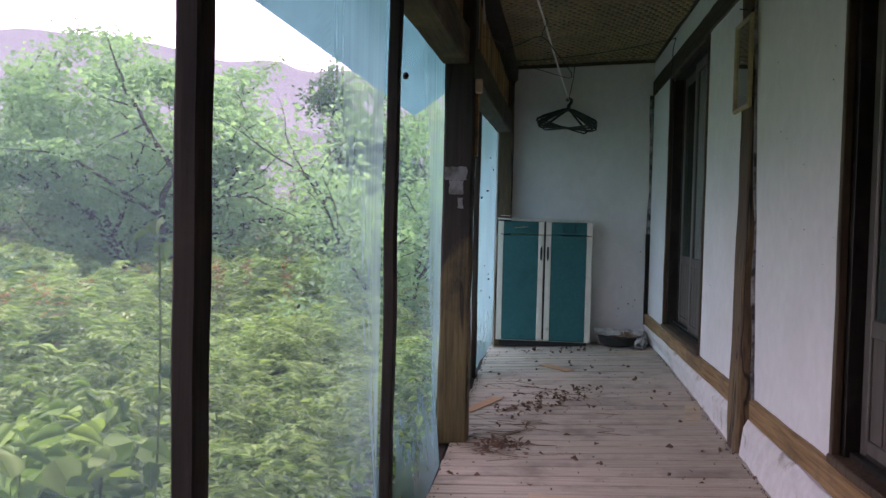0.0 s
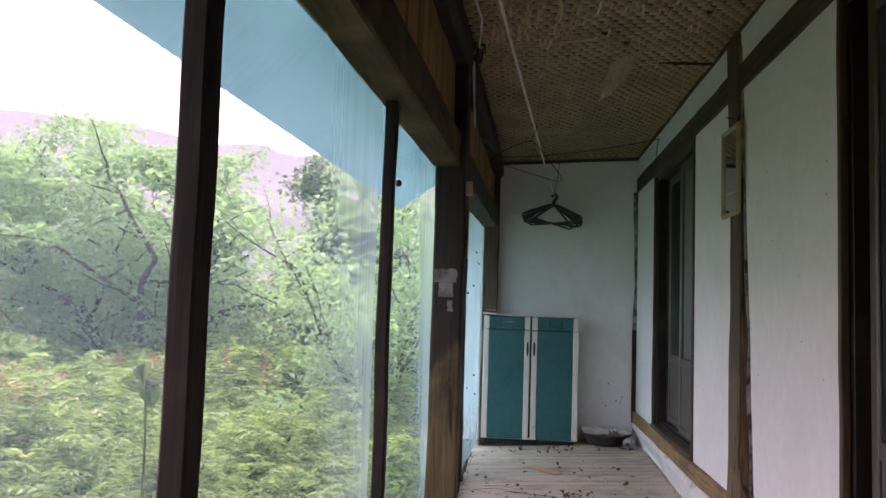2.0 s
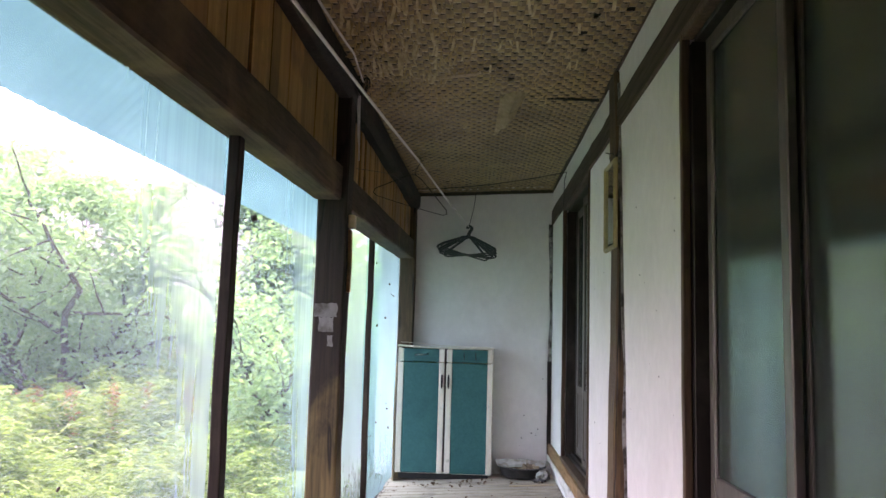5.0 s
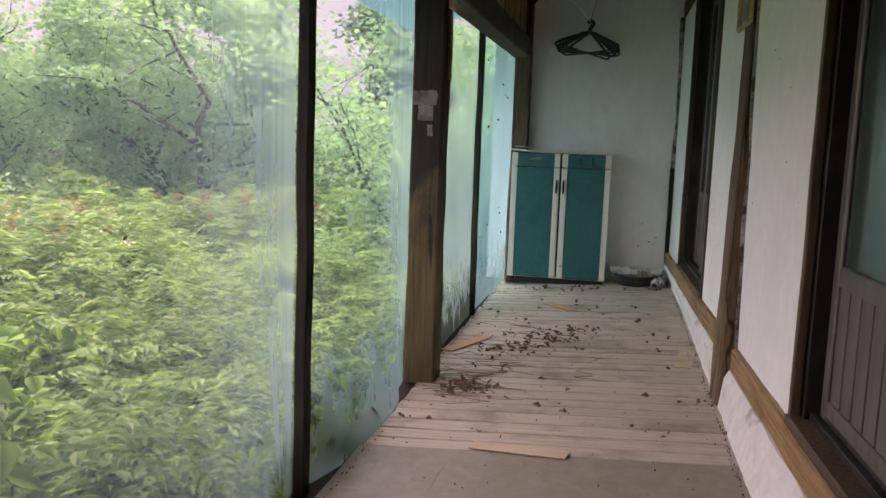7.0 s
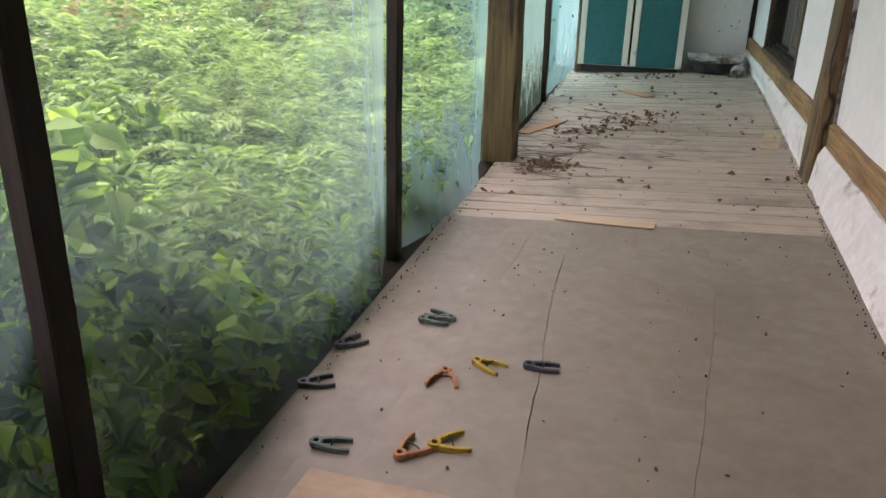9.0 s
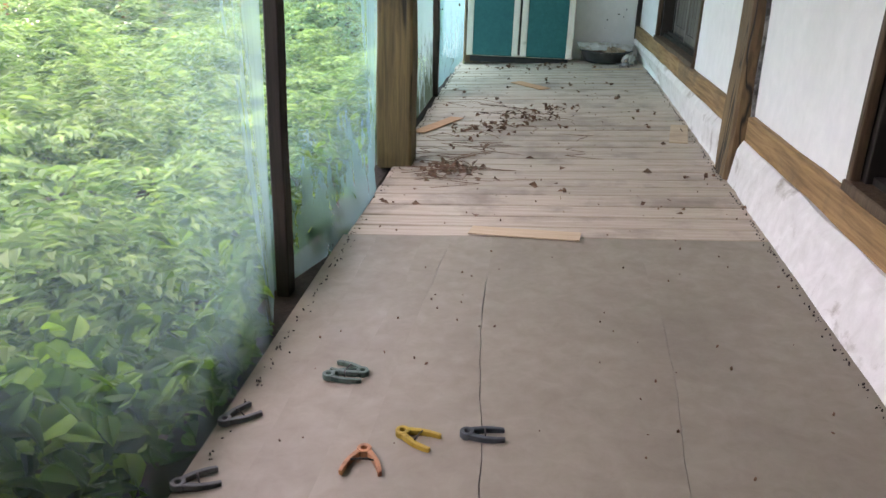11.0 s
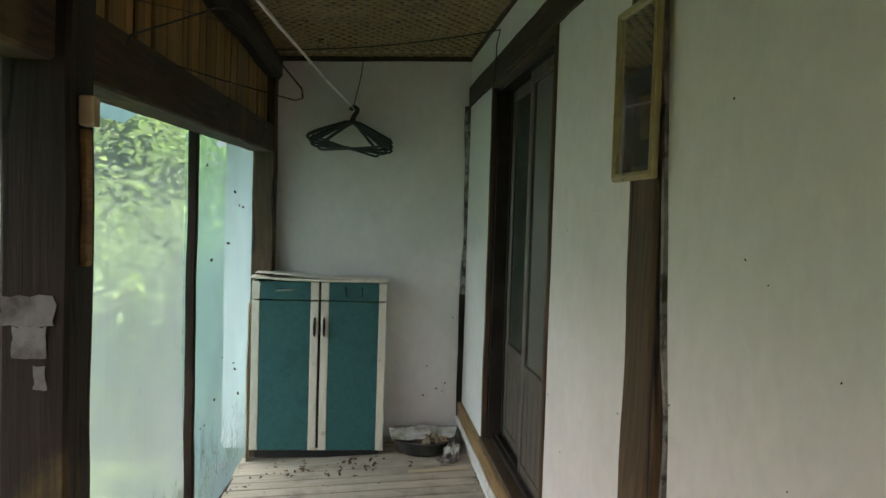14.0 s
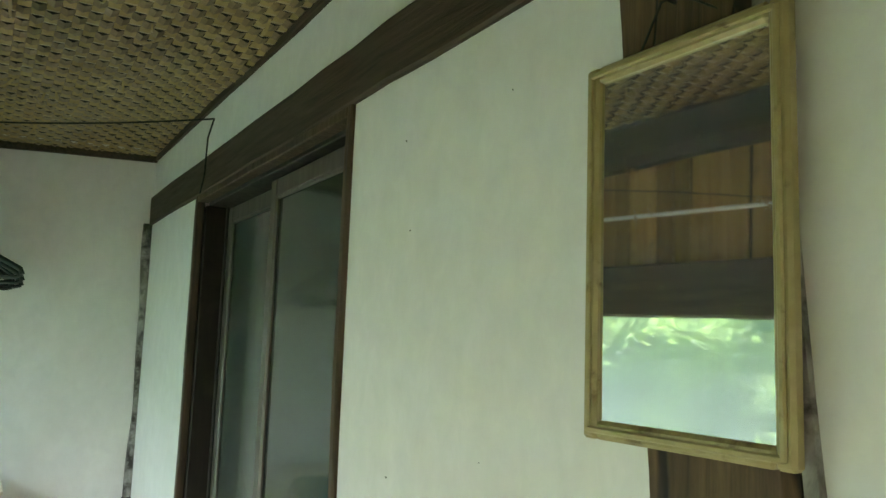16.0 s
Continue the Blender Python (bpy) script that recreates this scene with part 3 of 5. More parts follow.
for k in range(150):
    xa, ya = random.uniform(0.2, 0.62) if k % 4 else random.uniform(0.6, 1.4), random.uniform(3.1, 5.1)
    ln, w, hang = random.uniform(0.06, 0.15), random.uniform(0.008, 0.017), random.uniform(0.015, 0.05)
    a = random.gauss(1.57, 0.22)
    prev = None
    for i in range(6):
        u = i / 5
        pt = Vector((xa + ln * u * math.cos(a), ya + ln * u * math.sin(a), ceil_z(xa, ya) - 0.006 - hang * math.sin(u * 2.6)))
        sd = Vector((-math.sin(a), math.cos(a), random.uniform(-0.2, 0.5))) * w / 2
        cur = (bm.verts.new(pt - sd), bm.verts.new(pt + sd))
        if prev:
            bm.faces.new((prev[0], prev[1], cur[1], cur[0])).material_index = 2
        prev = cur
mat_mesh = bpy.data.meshes.new("ceiling")
bm.to_mesh(mat_mesh)
bm.free()
for m in (mat_light, mat_dark, mat_straw):
    mat_mesh.materials.append(m)
ceiling = tagged(new("ceiling", mat_mesh), "brown woven reed mat ceiling, torn and sagging", "ceiling", kind="structure")
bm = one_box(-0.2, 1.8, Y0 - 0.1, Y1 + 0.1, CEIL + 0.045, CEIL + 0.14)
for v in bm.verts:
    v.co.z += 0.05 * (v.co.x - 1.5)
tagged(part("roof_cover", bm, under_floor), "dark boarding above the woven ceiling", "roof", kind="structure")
bm = one_box(0.2, XW + 0.01, Y1 - 0.018, Y1 + 0.01, CEIL - 0.02, CEIL + 0.03, cuts=(16, 1, 1), jitter=0.006)
for v in bm.verts:
    v.co.z += 0.05 * (v.co.x - 1.5)
tagged(part("trim_ceiling", bm, lintel_wood), "thin brown batten at the ceiling edge", "trim", kind="structure")
bm = one_box(-0.012, 0.006, Y0, Y1 - 0.02, CEIL - 0.016, CEIL + 0.04, cuts=(1, 50, 1), jitter=0.008)
tagged(part("trim_wall_top", on_wall(bm), lintel_wood), "thin brown batten where wall meets ceiling", "trim", kind="structure")

# ---- polythene film in the bays ----


def film(name, ya, yb, off, material, label):
    bm = bmesh.new()
    ny, nz = int((yb - ya) / 0.05), 30
    vs = []
    for j in range(nz + 1):
        row = []
        for i in range(ny + 1):
            yy = ya + (yb - ya) * i / ny
            z = -0.07 + (2.0 + 0.02 * (min(yy, 5.5) - 5.0) + 0.07) * j / nz
            w = 0.008 * noise.noise(Vector((0, yy * 2.3, z * 0.7))) + 0.0035 * noise.noise(Vector((5, yy * 9 + z * 2, z * 1.1)))
            row.append(bm.verts.new((XF(yy) + off - abs(w) + lean_in(yy, z), yy, z)))
        vs.append(row)
    for r0, r1 in zip(vs, vs[1:]):
        for i in range(ny):
            bm.faces.new((r0[i], r0[i + 1], r1[i + 1], r1[i]))
    ob = part(name, bm, material)
    for p in ob.data.polygons:
        p.use_smooth = True
    return tagged(ob, label, "plastic film", "film sheets")


film("plastic_film", 1.605, 3.695, -0.002, film_clear, "clear dusty polythene sheet stapled over the studs")
film("plastic_film", 3.7, 5.1, -0.004, film_milky, "milky streaked polythene sheet beside the thick post")
film("plastic_film", 5.105, 6.905, -0.004, film_mould, "milky mould-stained polythene sheet stapled over studs")
film("plastic_film", 6.91, Y1, -0.004, film_teal, "bluish cloudy polythene sheet speckled with flies")

# ---- teal awning outside ----
bm = bmesh.new()
nx, ny = 10, 260
vs = []
for i in range(nx + 1):
    row = []
    for j in range(ny + 1):
        u = i / nx
        yy = Y0 - 0.5 + (8.3 - Y0 + 0.5) * j / ny
        zz = 2.66 + (1.985 - 2.66) * u + 0.027 * (yy - 3.0) * u + 0.003 * math.sin(yy * 2 * math.pi / 0.075)
        row.append(bm.verts.new((XF(yy) - 0.05 - (0.7 + XF(yy) - 0.05) * u, yy, zz)))
    vs.append(row)
for r0, r1 in zip(vs, vs[1:]):
    for j in range(ny):
        bm.faces.new((r0[j], r0[j + 1], r1[j + 1], r1[j]))
awning = tagged(part("awning", bm, teal_sheet), "teal corrugated plastic awning under the eaves", "awning", kind="structure")
bm = one_box(-0.3, 4.2, Y0 - 0.6, Y1 + 0.4, 2.95, 3.05)
tagged(part("roof", bm, roof_tin), "dark low roof over the veranda", "roof", kind="structure")

# ---- outdoors ----
rng = np.random.default_rng(7)


def ground_z(x, y):
    d = max(0.0, -x - 0.3)
    return -0.58 - 0.06 * min(d, 8.0) + 0.1 * noise.noise(Vector((x * 0.3, y * 0.3, 0)))


bm = bmesh.new()
xs = [3000, 60, 12, 3, 0.02, -0.5, -1, -2, -3, -4.5, -6, -8, -10, -13, -17, -22, -30, -45, -90, -3000]
ys = [-3000, -60, -15, -6, -3, -1, 1, 3, 5, 7, 9, 12, 15, 18, 22, 28, 38, 60, 100, 3000]
grid = [[bm.verts.new((x, y, ground_z(x, y) if abs(x) < 60 and abs(y) < 60 else -1.6)) for y in ys] for x in xs]
for a, b in zip(grid, grid[1:]):
    for j in range(len(ys) - 1):
        bm.faces.new((a[j], a[j + 1], b[j + 1], b[j]))
tagged(part("ground", bm, soil), "overgrown green soil reaching to the hills", "ground", kind="structure")


def leaves_mesh(name, base_p, along, side, up, length, width, material):
    """Many small folded leaves: each is a bent diamond of four corners."""
    n = len(base_p)
    L, W = length[:, None], width[:, None]
    v = np.empty((n, 4, 3))
    v[:, 0] = base_p
    v[:, 1] = base_p + along * L * 0.45 + side * W + up * W * 0.35
    v[:, 2] = base_p + along * L - up * L * 0.12
    v[:, 3] = base_p + along * L * 0.45 - side * W + up * W * 0.35
    me = bpy.data.meshes.new(name)
    me.from_pydata(v.reshape(-1, 3).tolist(), [], np.arange(n * 4).reshape(n, 4).tolist())
    me.materials.append(material)
    return me


def ovate_mesh(name, base_p, along, side, up, length, width, material):
    """Broader leaves: two halves folded along the midrib, six corners."""
    n = len(base_p)
    L, W = length[:, None], width[:, None]
    v = np.empty((n, 6, 3))
    v[:, 0] = base_p
    v[:, 1] = base_p + along * L * 0.3 + side * W + up * W * 0.4
    v[:, 2] = base_p + along * L * 0.7 + side * W * 0.75 + up * (W * 0.3 - L * 0.05)
    v[:, 3] = base_p + along * L - up * L * 0.2
    v[:, 4] = base_p + along * L * 0.7 - side * W * 0.75 + up * (W * 0.3 - L * 0.05)
    v[:, 5] = base_p + along * L * 0.3 - side * W + up * W * 0.4
    idx = np.arange(n)[:, None] * 6
    faces = np.concatenate([idx + [0, 1, 2, 3], idx + [0, 3, 4, 5]], 1).reshape(-1, 4)
    me = bpy.data.meshes.new(name)
    me.from_pydata(v.reshape(-1, 3).tolist(), [], faces.tolist())
    me.materials.append(material)
    return me


def round_leaves(name, base_p, along, side, up, length, width, material):
    """Large leaves: rounded blades folded along the midrib, with a drawn-out tip."""
    n = len(base_p)
    L, W = length[:, None], width[:, None]
    v = np.empty((n, 11, 3))
    v[:, 0] = base_p
    v[:, 4] = base_p + along * L - up * L * 0.24
    for k, (f, w, sag) in enumerate(((0.14, 0.78, 0.0), (0.42, 1.0, 0.03), (0.72, 0.56, 0.1))):
        mid = base_p + along * L * f - up * L * sag
        v[:, 1 + k] = mid
        v[:, 5 + k] = mid + side * W * w + up * W * w * 0.28
        v[:, 8 + k] = mid - side * W * w + up * W * w * 0.28
    faces = []
    for i in range(0, n * 11, 11):
        for e in (5, 8):
            faces += [(i, i + e, i + 1), (i + e, i + e + 1, i + 2, i + 1), (i + e + 1, i + e + 2, i + 3, i + 2), (i + e + 2, i + 4, i + 3)]
    me = bpy.data.meshes.new(name)
    me.from_pydata(v.reshape(-1, 3).tolist(), [], faces)
    me.materials.append(material)
    me.polygons.foreach_set("use_smooth", [True] * len(me.polygons))
    return me


def unit(a):
    return a / np.maximum(np.linalg.norm(a, axis=1, keepdims=True), 1e-6)


def pinnate(plants):
    """Leaflets of feathery weeds. plants: x, y, ground, height, spread, leaves, pairs, size."""
    B, A, L, W = [], [], [], []
    for x, y, g, h, sp, nl, npair, size in plants:
        lean = rng.normal(0, 0.12, 2)
        for k in range(int(nl)):
            f = rng.uniform(0.3, 1.0)
            ang = rng.uniform(0, 2 * np.pi)
            root = np.array([x + lean[0] * h * f, y + lean[1] * h * f, g + h * f])
            dirn = np.array([np.cos(ang), np.sin(ang), 0])
            side = np.array([-np.sin(ang), np.cos(ang), 0])
            rise0 = rng.uniform(0.1, 0.7)
            ln = sp * rng.uniform(0.7, 1.15) * (1.15 - 0.45 * f)
            s = np.linspace(0.15, 1, int(npair))
            mid = root + dirn * (s[:, None] * ln) + np.array([0, 0, 1.0]) * ((rise0 * s - 0.75 * s * s) * ln)[:, None]
            for sgn in (1, -1):
                d = dirn * 0.45 + side * sgn
                B.append(mid)
                A.append(np.tile(d, (len(s), 1)) + rng.normal(0, 0.12, (len(s), 3)))
                L.append(size * (1.1 - 0.4 * s) * rng.uniform(0.8, 1.2, len(s)))
    B, A, L = np.concatenate(B), unit(np.concatenate(A)), np.concatenate(L)
    up = unit(np.tile([0, 0, 1.0], (len(B), 1)) + rng.normal(0, 0.25, (len(B), 3)))
    side = unit(np.cross(up, A))
    return B, A, side, np.cross(A, side), L, L * 0.21


def scatter_weeds(n, x_rng, y_rng, h_rng, size, top=None):
    rows = []
    while len(rows) < n:
        x, y = rng.uniform(*x_rng), rng.uniform(*y_rng)
        dens = noise.noise(Vector((x * 0.7, y * 0.7, 3))) * 0.5 + 0.6
        if rng.random() > dens:
            continue
        if -2.3 < x < 0 and y < 0.8 + (0.5 - x) / 0.6:
            continue
        h = rng.uniform(*h_rng) * (0.75 + 0.5 * (noise.noise(Vector((x * 0.5, y * 0.5, 9))) + 0.5))
        rows.append((x, y, ground_z(x, y), h, rng.uniform(0.22, 0.4), rng.integers(7, 12), rng.integers(7, 11), size * rng.uniform(0.8, 1.25)))
    return rows


near_rows = scatter_weeds(820, (-3.6, -0.8), (0.2, 10), (0.45, 1.05), 0.055) + scatter_weeds(170, (-0.8, -0.42), (3.0, 8.2), (0.4, 0.8), 0.055)
mid_rows = scatter_weeds(1700, (-10, -3), (2.0, 15), (0.7, 1.3), 0.1)
far_rows = scatter_weeds(900, (-22, -1), (12, 27), (0.8, 1.4), 0.16)
side_rows = scatter_weeds(250, (-12, -1), (-8, 3), (0.5, 1.1), 0.12)
weeds = new("weeds", leaves_mesh("weeds", *pinnate(mid_rows + far_rows + side_rows), weed_leaf))
tagged(weeds, "dense feathery green weeds filling the overgrown yard", "weeds", kind="stuff")
near_weeds = new("near_weeds", ovate_mesh("near_weeds", *pinnate(near_rows), weed_leaf))
tagged(near_weeds, "feathery green weeds growing close to the film", "weeds", kind="stuff")


def random_leaves(centres, spread, n, size, wide, droop=0.0, tilt=0.45):
    c = np.asarray(centres)
    pick = rng.integers(0, len(c), n)
    B = c[pick] + rng.normal(0, 1, (n, 3)) * spread
    A = unit(rng.normal(0, 1, (n, 3)) * [1, 1, 0.45] - [0, 0, droop])
    up = unit(np.tile([0, 0, 1.0], (n, 1)) + rng.normal(0, tilt, (n, 3)))
    side = unit(np.cross(up, A))
    L = size * rng.uniform(0.6, 1.3, n)
    return B, A, side, np.cross(A, side), L, L * wide


# broad-leaved plants pressed against the film
def film_x(y, z):
    return XF(y) + lean_in(y, z)


def heap_top(y):
    """How high the dark growth leans against the sheet."""
    return float(np.interp(y, (0.4, 1.2, 2.3, 2.6, 2.85, 3.05, 3.4, 3.62, 3.85, 4.1, 4.6, 5.6, 6.0, 6.6), (0.3, 0.42, 0.44, 0.3, 0.2, 0.06, 0.02, 0.16, 0.3, 0.12, -0.02, 0.16, 0.08, 0.0)))


cs = []
for _ in range(2300):
    y = rng.uniform(0.5, 6.6) if rng.random() < 0.3 else rng.uniform(0.9, 3.4)
    top = heap_top(y) + 0.09 * noise.noise(Vector((y * 5, 0, 1)))
    z = top - (top + 0.62) * rng.random() ** 1.15
    cs.append((film_x(y, max(z, -0.05)) - 0.05 - 0.3 * rng.random() ** 1.5, y, z))
B, A, side, up, L, W = random_leaves(cs, [0.012, 0.04, 0.03], 5400, 0.066, 0.36, 0.4, 0.7)
keep = np.array([p[0] < film_x(p[1], max(p[2], -0.05)) - 0.035 - 0.02 * (p[2] < 0) for p in B])
broad = new("broad_weeds", round_leaves("broad_weeds", B[keep], A[keep], side[keep], up[keep], L[keep], W[keep], shaded_weed_leaf))
tagged(broad, "broad-leaved weeds against the film, coloured dark for shade", "weeds", kind="stuff")
bm, cs = bmesh.new(), []
for _ in range(640):
    x, y = rng.uniform(-2.5, -0.5), rng.uniform(1.3, 6.0)
    if noise.noise(Vector((x * 1.3, y * 1.3, 6))) < -0.4 or y > 1.0 + (0.5 - x) / 0.56:
        continue
    g = ground_z(x, y)
    top = 0.46 - 0.24 * (-x - 0.5) - 0.05 * max(0.0, y - 3.2) + 0.2 * noise.noise(Vector((x * 1.5, y * 1.5, 2))) + rng.normal(0, 0.05)
    lx, ly = rng.normal(0, 0.06, 2)
    tube(bm, [(x, y, g - 0.02), (x + lx * 0.4, y + ly * 0.4, g + (top - g) * 0.6), (x + lx, y + ly, top)], [0.006, 0.005, 0.003], 4)
    cs += [(x + lx * f, y + ly * f, g + (top - g) * f) for f in (0.5, 0.64, 0.76, 0.86, 0.94, 1.0, 1.0)]
tagged(part("weed_stems", bm, stem_green), "thin green stems of large-leaved weeds", "weeds", kind="stuff")
big = new("large_weeds", round_leaves("large_weeds", *random_leaves(cs, [0.06, 0.06, 0.03], 7500, 0.088, 0.4, 0.3, 0.6), broad_leaf))
tagged(big, "large-leaved bright green weeds close outside", "weeds", kind="stuff")
edge = []
for k in range(90):
    u = rng.random()
    y = 2.95 + 1.25 * u
    z = -0.06 + (0.1 + 0.34 * u) * rng.random()
    edge.append((film_x(y, z) - 0.035 - 0.04 * rng.random(), y, z))
creeper = new("creeper", round_leaves("creeper", *random_leaves(edge, [0.004, 0.03, 0.02], 620, 0.045, 0.36, 0.4), broad_leaf))
tagged(creeper, "small bright creeper leaves pressed against the film", "weeds", kind="stuff")
bm = bmesh.new()
vine_pts = [(-0.15 - 0.01 * math.sin(z * 5), 2.27 + 0.012 * math.sin(z * 3.3), z) for z in np.linspace(-0.6, 1.07, 26)]
tube(bm, vine_pts, 0.0022, 5)
vine = empty("vine", (0, 0, 0), "green vine climbing outside a dark stud", "vine")
part("stem", bm, stem_green, vine)
vl = np.array([vine_pts[k] for k in (3, 5, 7, 9, 11, 13, 16, 19, 21, 22, 24, 25)])
crown = new("leaves", round_leaves("leaves", *random_leaves(vl, [0.012, 0.012, 0.02], 12, 0.04, 0.34, 0.5), broad_leaf))
crown.parent = vine
crown = new("leaves", round_leaves("leaves", *random_leaves([vine_pts[-1], vine_pts[21], vine_pts[21]], [0.012, 0.015, 0.02], 7, 0.048, 0.36, 0.6), broad_leaf))
crown.parent = vine
# seed heads and small white flowers
cs = []
for _ in range(34):
    x, y = rng.uniform(-8, -3), rng.uniform(6, 13)
    cs += [(x + rng.normal(0, 0.02), y + rng.normal(0, 0.02), ground_z(x, y) + h) for h in np.linspace(0.75, 1.25, 12)]
docks = new("dock_stalks", leaves_mesh("dock_stalks", *random_leaves(cs, [0.035, 0.035, 0.03], 3500, 0.045, 0.4), dock_red))
tagged(docks, "reddish brown seed stalks among the weeds", "weeds", kind="stuff")
cs = [(x, y, ground_z(x, y) + rng.uniform(0.8, 1.15)) for x, y in zip(rng.uniform(-9, -2.5, 130), rng.uniform(3, 12, 130))]
daisies = new("white_flowers", leaves_mesh("white_flowers", *random_leaves(cs, [0.05, 0.05, 0.03], 900, 0.022, 0.5), flower_white))
tagged(daisies, "small white flowers scattered among the weeds", "flowers", kind="stuff")


def tree(name, at, height, spread, trunk_r, limbs, n_leaves, leaf_size, label, seed, slim=False, material=None):
    """A tapered trunk with forked limbs, and a crown of many small leaves round the twigs."""
    r = random.Random(seed)
    root = empty(name, at, label, "tree")
    bm = bmesh.new()
    tips = []

    def limb(p, d, length, rad, depth):
        pts, q = [p.copy()], p.copy()
        for k in range(5):
            d = (d + Vector((r.gauss(0, 0.15), r.gauss(0, 0.15), r.gauss(0.03, 0.09)))).normalized()
            q = q + d * length / 5
            pts.append(q.copy())
        tube(bm, pts, [rad * (1 - 0.12 * k) for k in range(6)], 6 if depth < 2 else 4)
        if depth >= 2:
            tips.extend(pts[1:])
        elif depth == 1:
            tips.extend(pts[3:])
        if depth == 3:
            return
        n = limbs if depth == 0 else 5
        for k in range(n):
            if depth == 0:
                a = k * 2.4 + r.uniform(-0.4, 0.4)
                el = r.uniform(0.75, 1.3) if slim else r.uniform(0.12, 1.25)
                nd = Vector((math.cos(a) * math.cos(el), math.sin(a) * math.cos(el), math.sin(el)))
                start = pts[1 + k * 4 // n] if slim else pts[3 + k % 3]
                top = height - start.z
                ln = (spread * 1.15 if slim else (spread * 0.62 * math.cos(el) + top * 0.6 * math.sin(el))) * r.uniform(0.8, 1.1)
            else:
                out = Vector((r.uniform(-1, 1), r.uniform(-1, 1), r.uniform(-0.5, 0.8))).normalized()
                nd = (d * 0.6 + out * 0.9).normalized()
                start = pts[1 + k]
                ln = length * r.uniform(0.42, 0.62)
            limb(start, nd, ln, rad * (0.46 if depth else 0.5), depth + 1)

    limb(Vector((0, 0, -0.3)), Vector((0.03, 0, 1)), height * (0.8 if slim else 0.25), trunk_r, 0)
    # sprays of twigs fill an uneven round crown between the limbs
    mid, radii = Vector((0, 0, height * 0.61)), Vector((spread, spread, height * 0.42))
    inside = [p for p in tips if sum(((p[k] - mid[k]) / radii[k]) ** 2 for k in range(3)) < 1.25]
    sprays = list(tips)
    hooks = np.array([tuple(p) for p in inside])
    want = int(n_leaves / 75)
    while want > 0:
        d = Vector((r.gauss(0, 1), r.gauss(0, 1), r.gauss(0, 1))).normalized()
        d *= r.uniform(0.35, 1.0) ** 0.5 * (0.86 + 0.3 * noise.noise(d * 2.3 + Vector((seed, 0, 0))))
        q = mid + Vector((d[k] * radii[k] for k in range(3)))
        if noise.noise(q * 0.95 + Vector((0, seed * 1.7, 0))) < 0.0:
            want -= 0.3
            continue
        near = Vector(hooks[int(np.argmin(((hooks - np.array(q)) ** 2).sum(1)))])
        if (q - near).length > 1.3:
            want -= 0.3
            continue
        if r.random() < 0.3:
            tube(bm, [near, near.lerp(q, 0.5) + Vector((0, 0, 0.06)), q], [0.01, 0.007, 0.004], 3)
        sprays += [q, q, near.lerp(q, 0.6)]
        want -= 1
    part("trunk", bm, bark, root)
    crown = new("crown", leaves_mesh("crown", *random_leaves([tuple(p) for p in sprays], [0.19, 0.19, 0.08], n_leaves, leaf_size, 0.3, 0.12, 0.55), material or tree_leaf))
    crown.parent = root
    return root


tree("persimmon_tree", (-7.45, 15.6, -1.1), 5.9, 3.1, 0.22, 10, 46000, 0.13, "broad old fruit tree with crooked dark limbs", 3)
tree("young_tree", (-3.8, 17.4, -1.1), 5.9, 0.95, 0.08, 16, 26000, 0.13, "slim dark young tree seen through the film", 8, slim=True, material=slim_leaf)
tree("persimmon_tree", (-13.0, 14.2, -1.2), 6.2, 3.0, 0.18, 11, 26000, 0.14, "wide leafy fruit tree deeper in the yard", 31)
tree("persimmon_tree", (-15.0, 18.0, -1.2), 5.4, 3.0, 0.16, 10, 24000, 0.16, "second fruit tree further into the yard", 5)
tree("young_tree", (-1.1, 14.0, -0.9), 4.6, 1.2, 0.06, 9, 9000, 0.13, "leafy young tree beyond the far bay", 11)
tree("young_tree", (-1.35, 10.9, -0.8), 4.3, 1.0, 0.06, 9, 9000, 0.1, "light green sapling near the house corner", 14)
tree("persimmon_tree", (-5.5, 3.2, -1.0), 4.2, 1.9, 0.12, 9, 14000, 0.13, "leafy fruit tree facing the veranda", 21)

cs = []
for _ in range(420):
    x, y = rng.uniform(-16, -2.5), rng.uniform(11.5, 18.5)
    h = rng.uniform(0.7, 1.7) * (0.8 + 0.4 * noise.noise(Vector((x * 0.4, y * 0.4, 1))))
    cs += [(x + rng.normal(0, 0.22), y + rng.normal(0, 0.22), -1.1 + h * f) for f in (0.4, 0.55, 0.7, 0.8, 0.9, 1.0)]
shrubs = new("undergrowth", leaves_mesh("undergrowth", *random_leaves(cs, [0.2, 0.2, 0.1], 34000, 0.14, 0.3, 0.1, 0.5), tree_leaf))
tagged(shrubs, "green undergrowth below the fruit trees", "undergrowth", kind="stuff")

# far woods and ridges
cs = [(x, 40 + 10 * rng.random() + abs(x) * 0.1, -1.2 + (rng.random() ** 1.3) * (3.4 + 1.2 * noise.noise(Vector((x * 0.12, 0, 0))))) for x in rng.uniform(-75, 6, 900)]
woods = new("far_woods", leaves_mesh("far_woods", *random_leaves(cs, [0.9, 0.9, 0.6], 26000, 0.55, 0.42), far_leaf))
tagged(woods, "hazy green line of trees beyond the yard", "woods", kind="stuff")


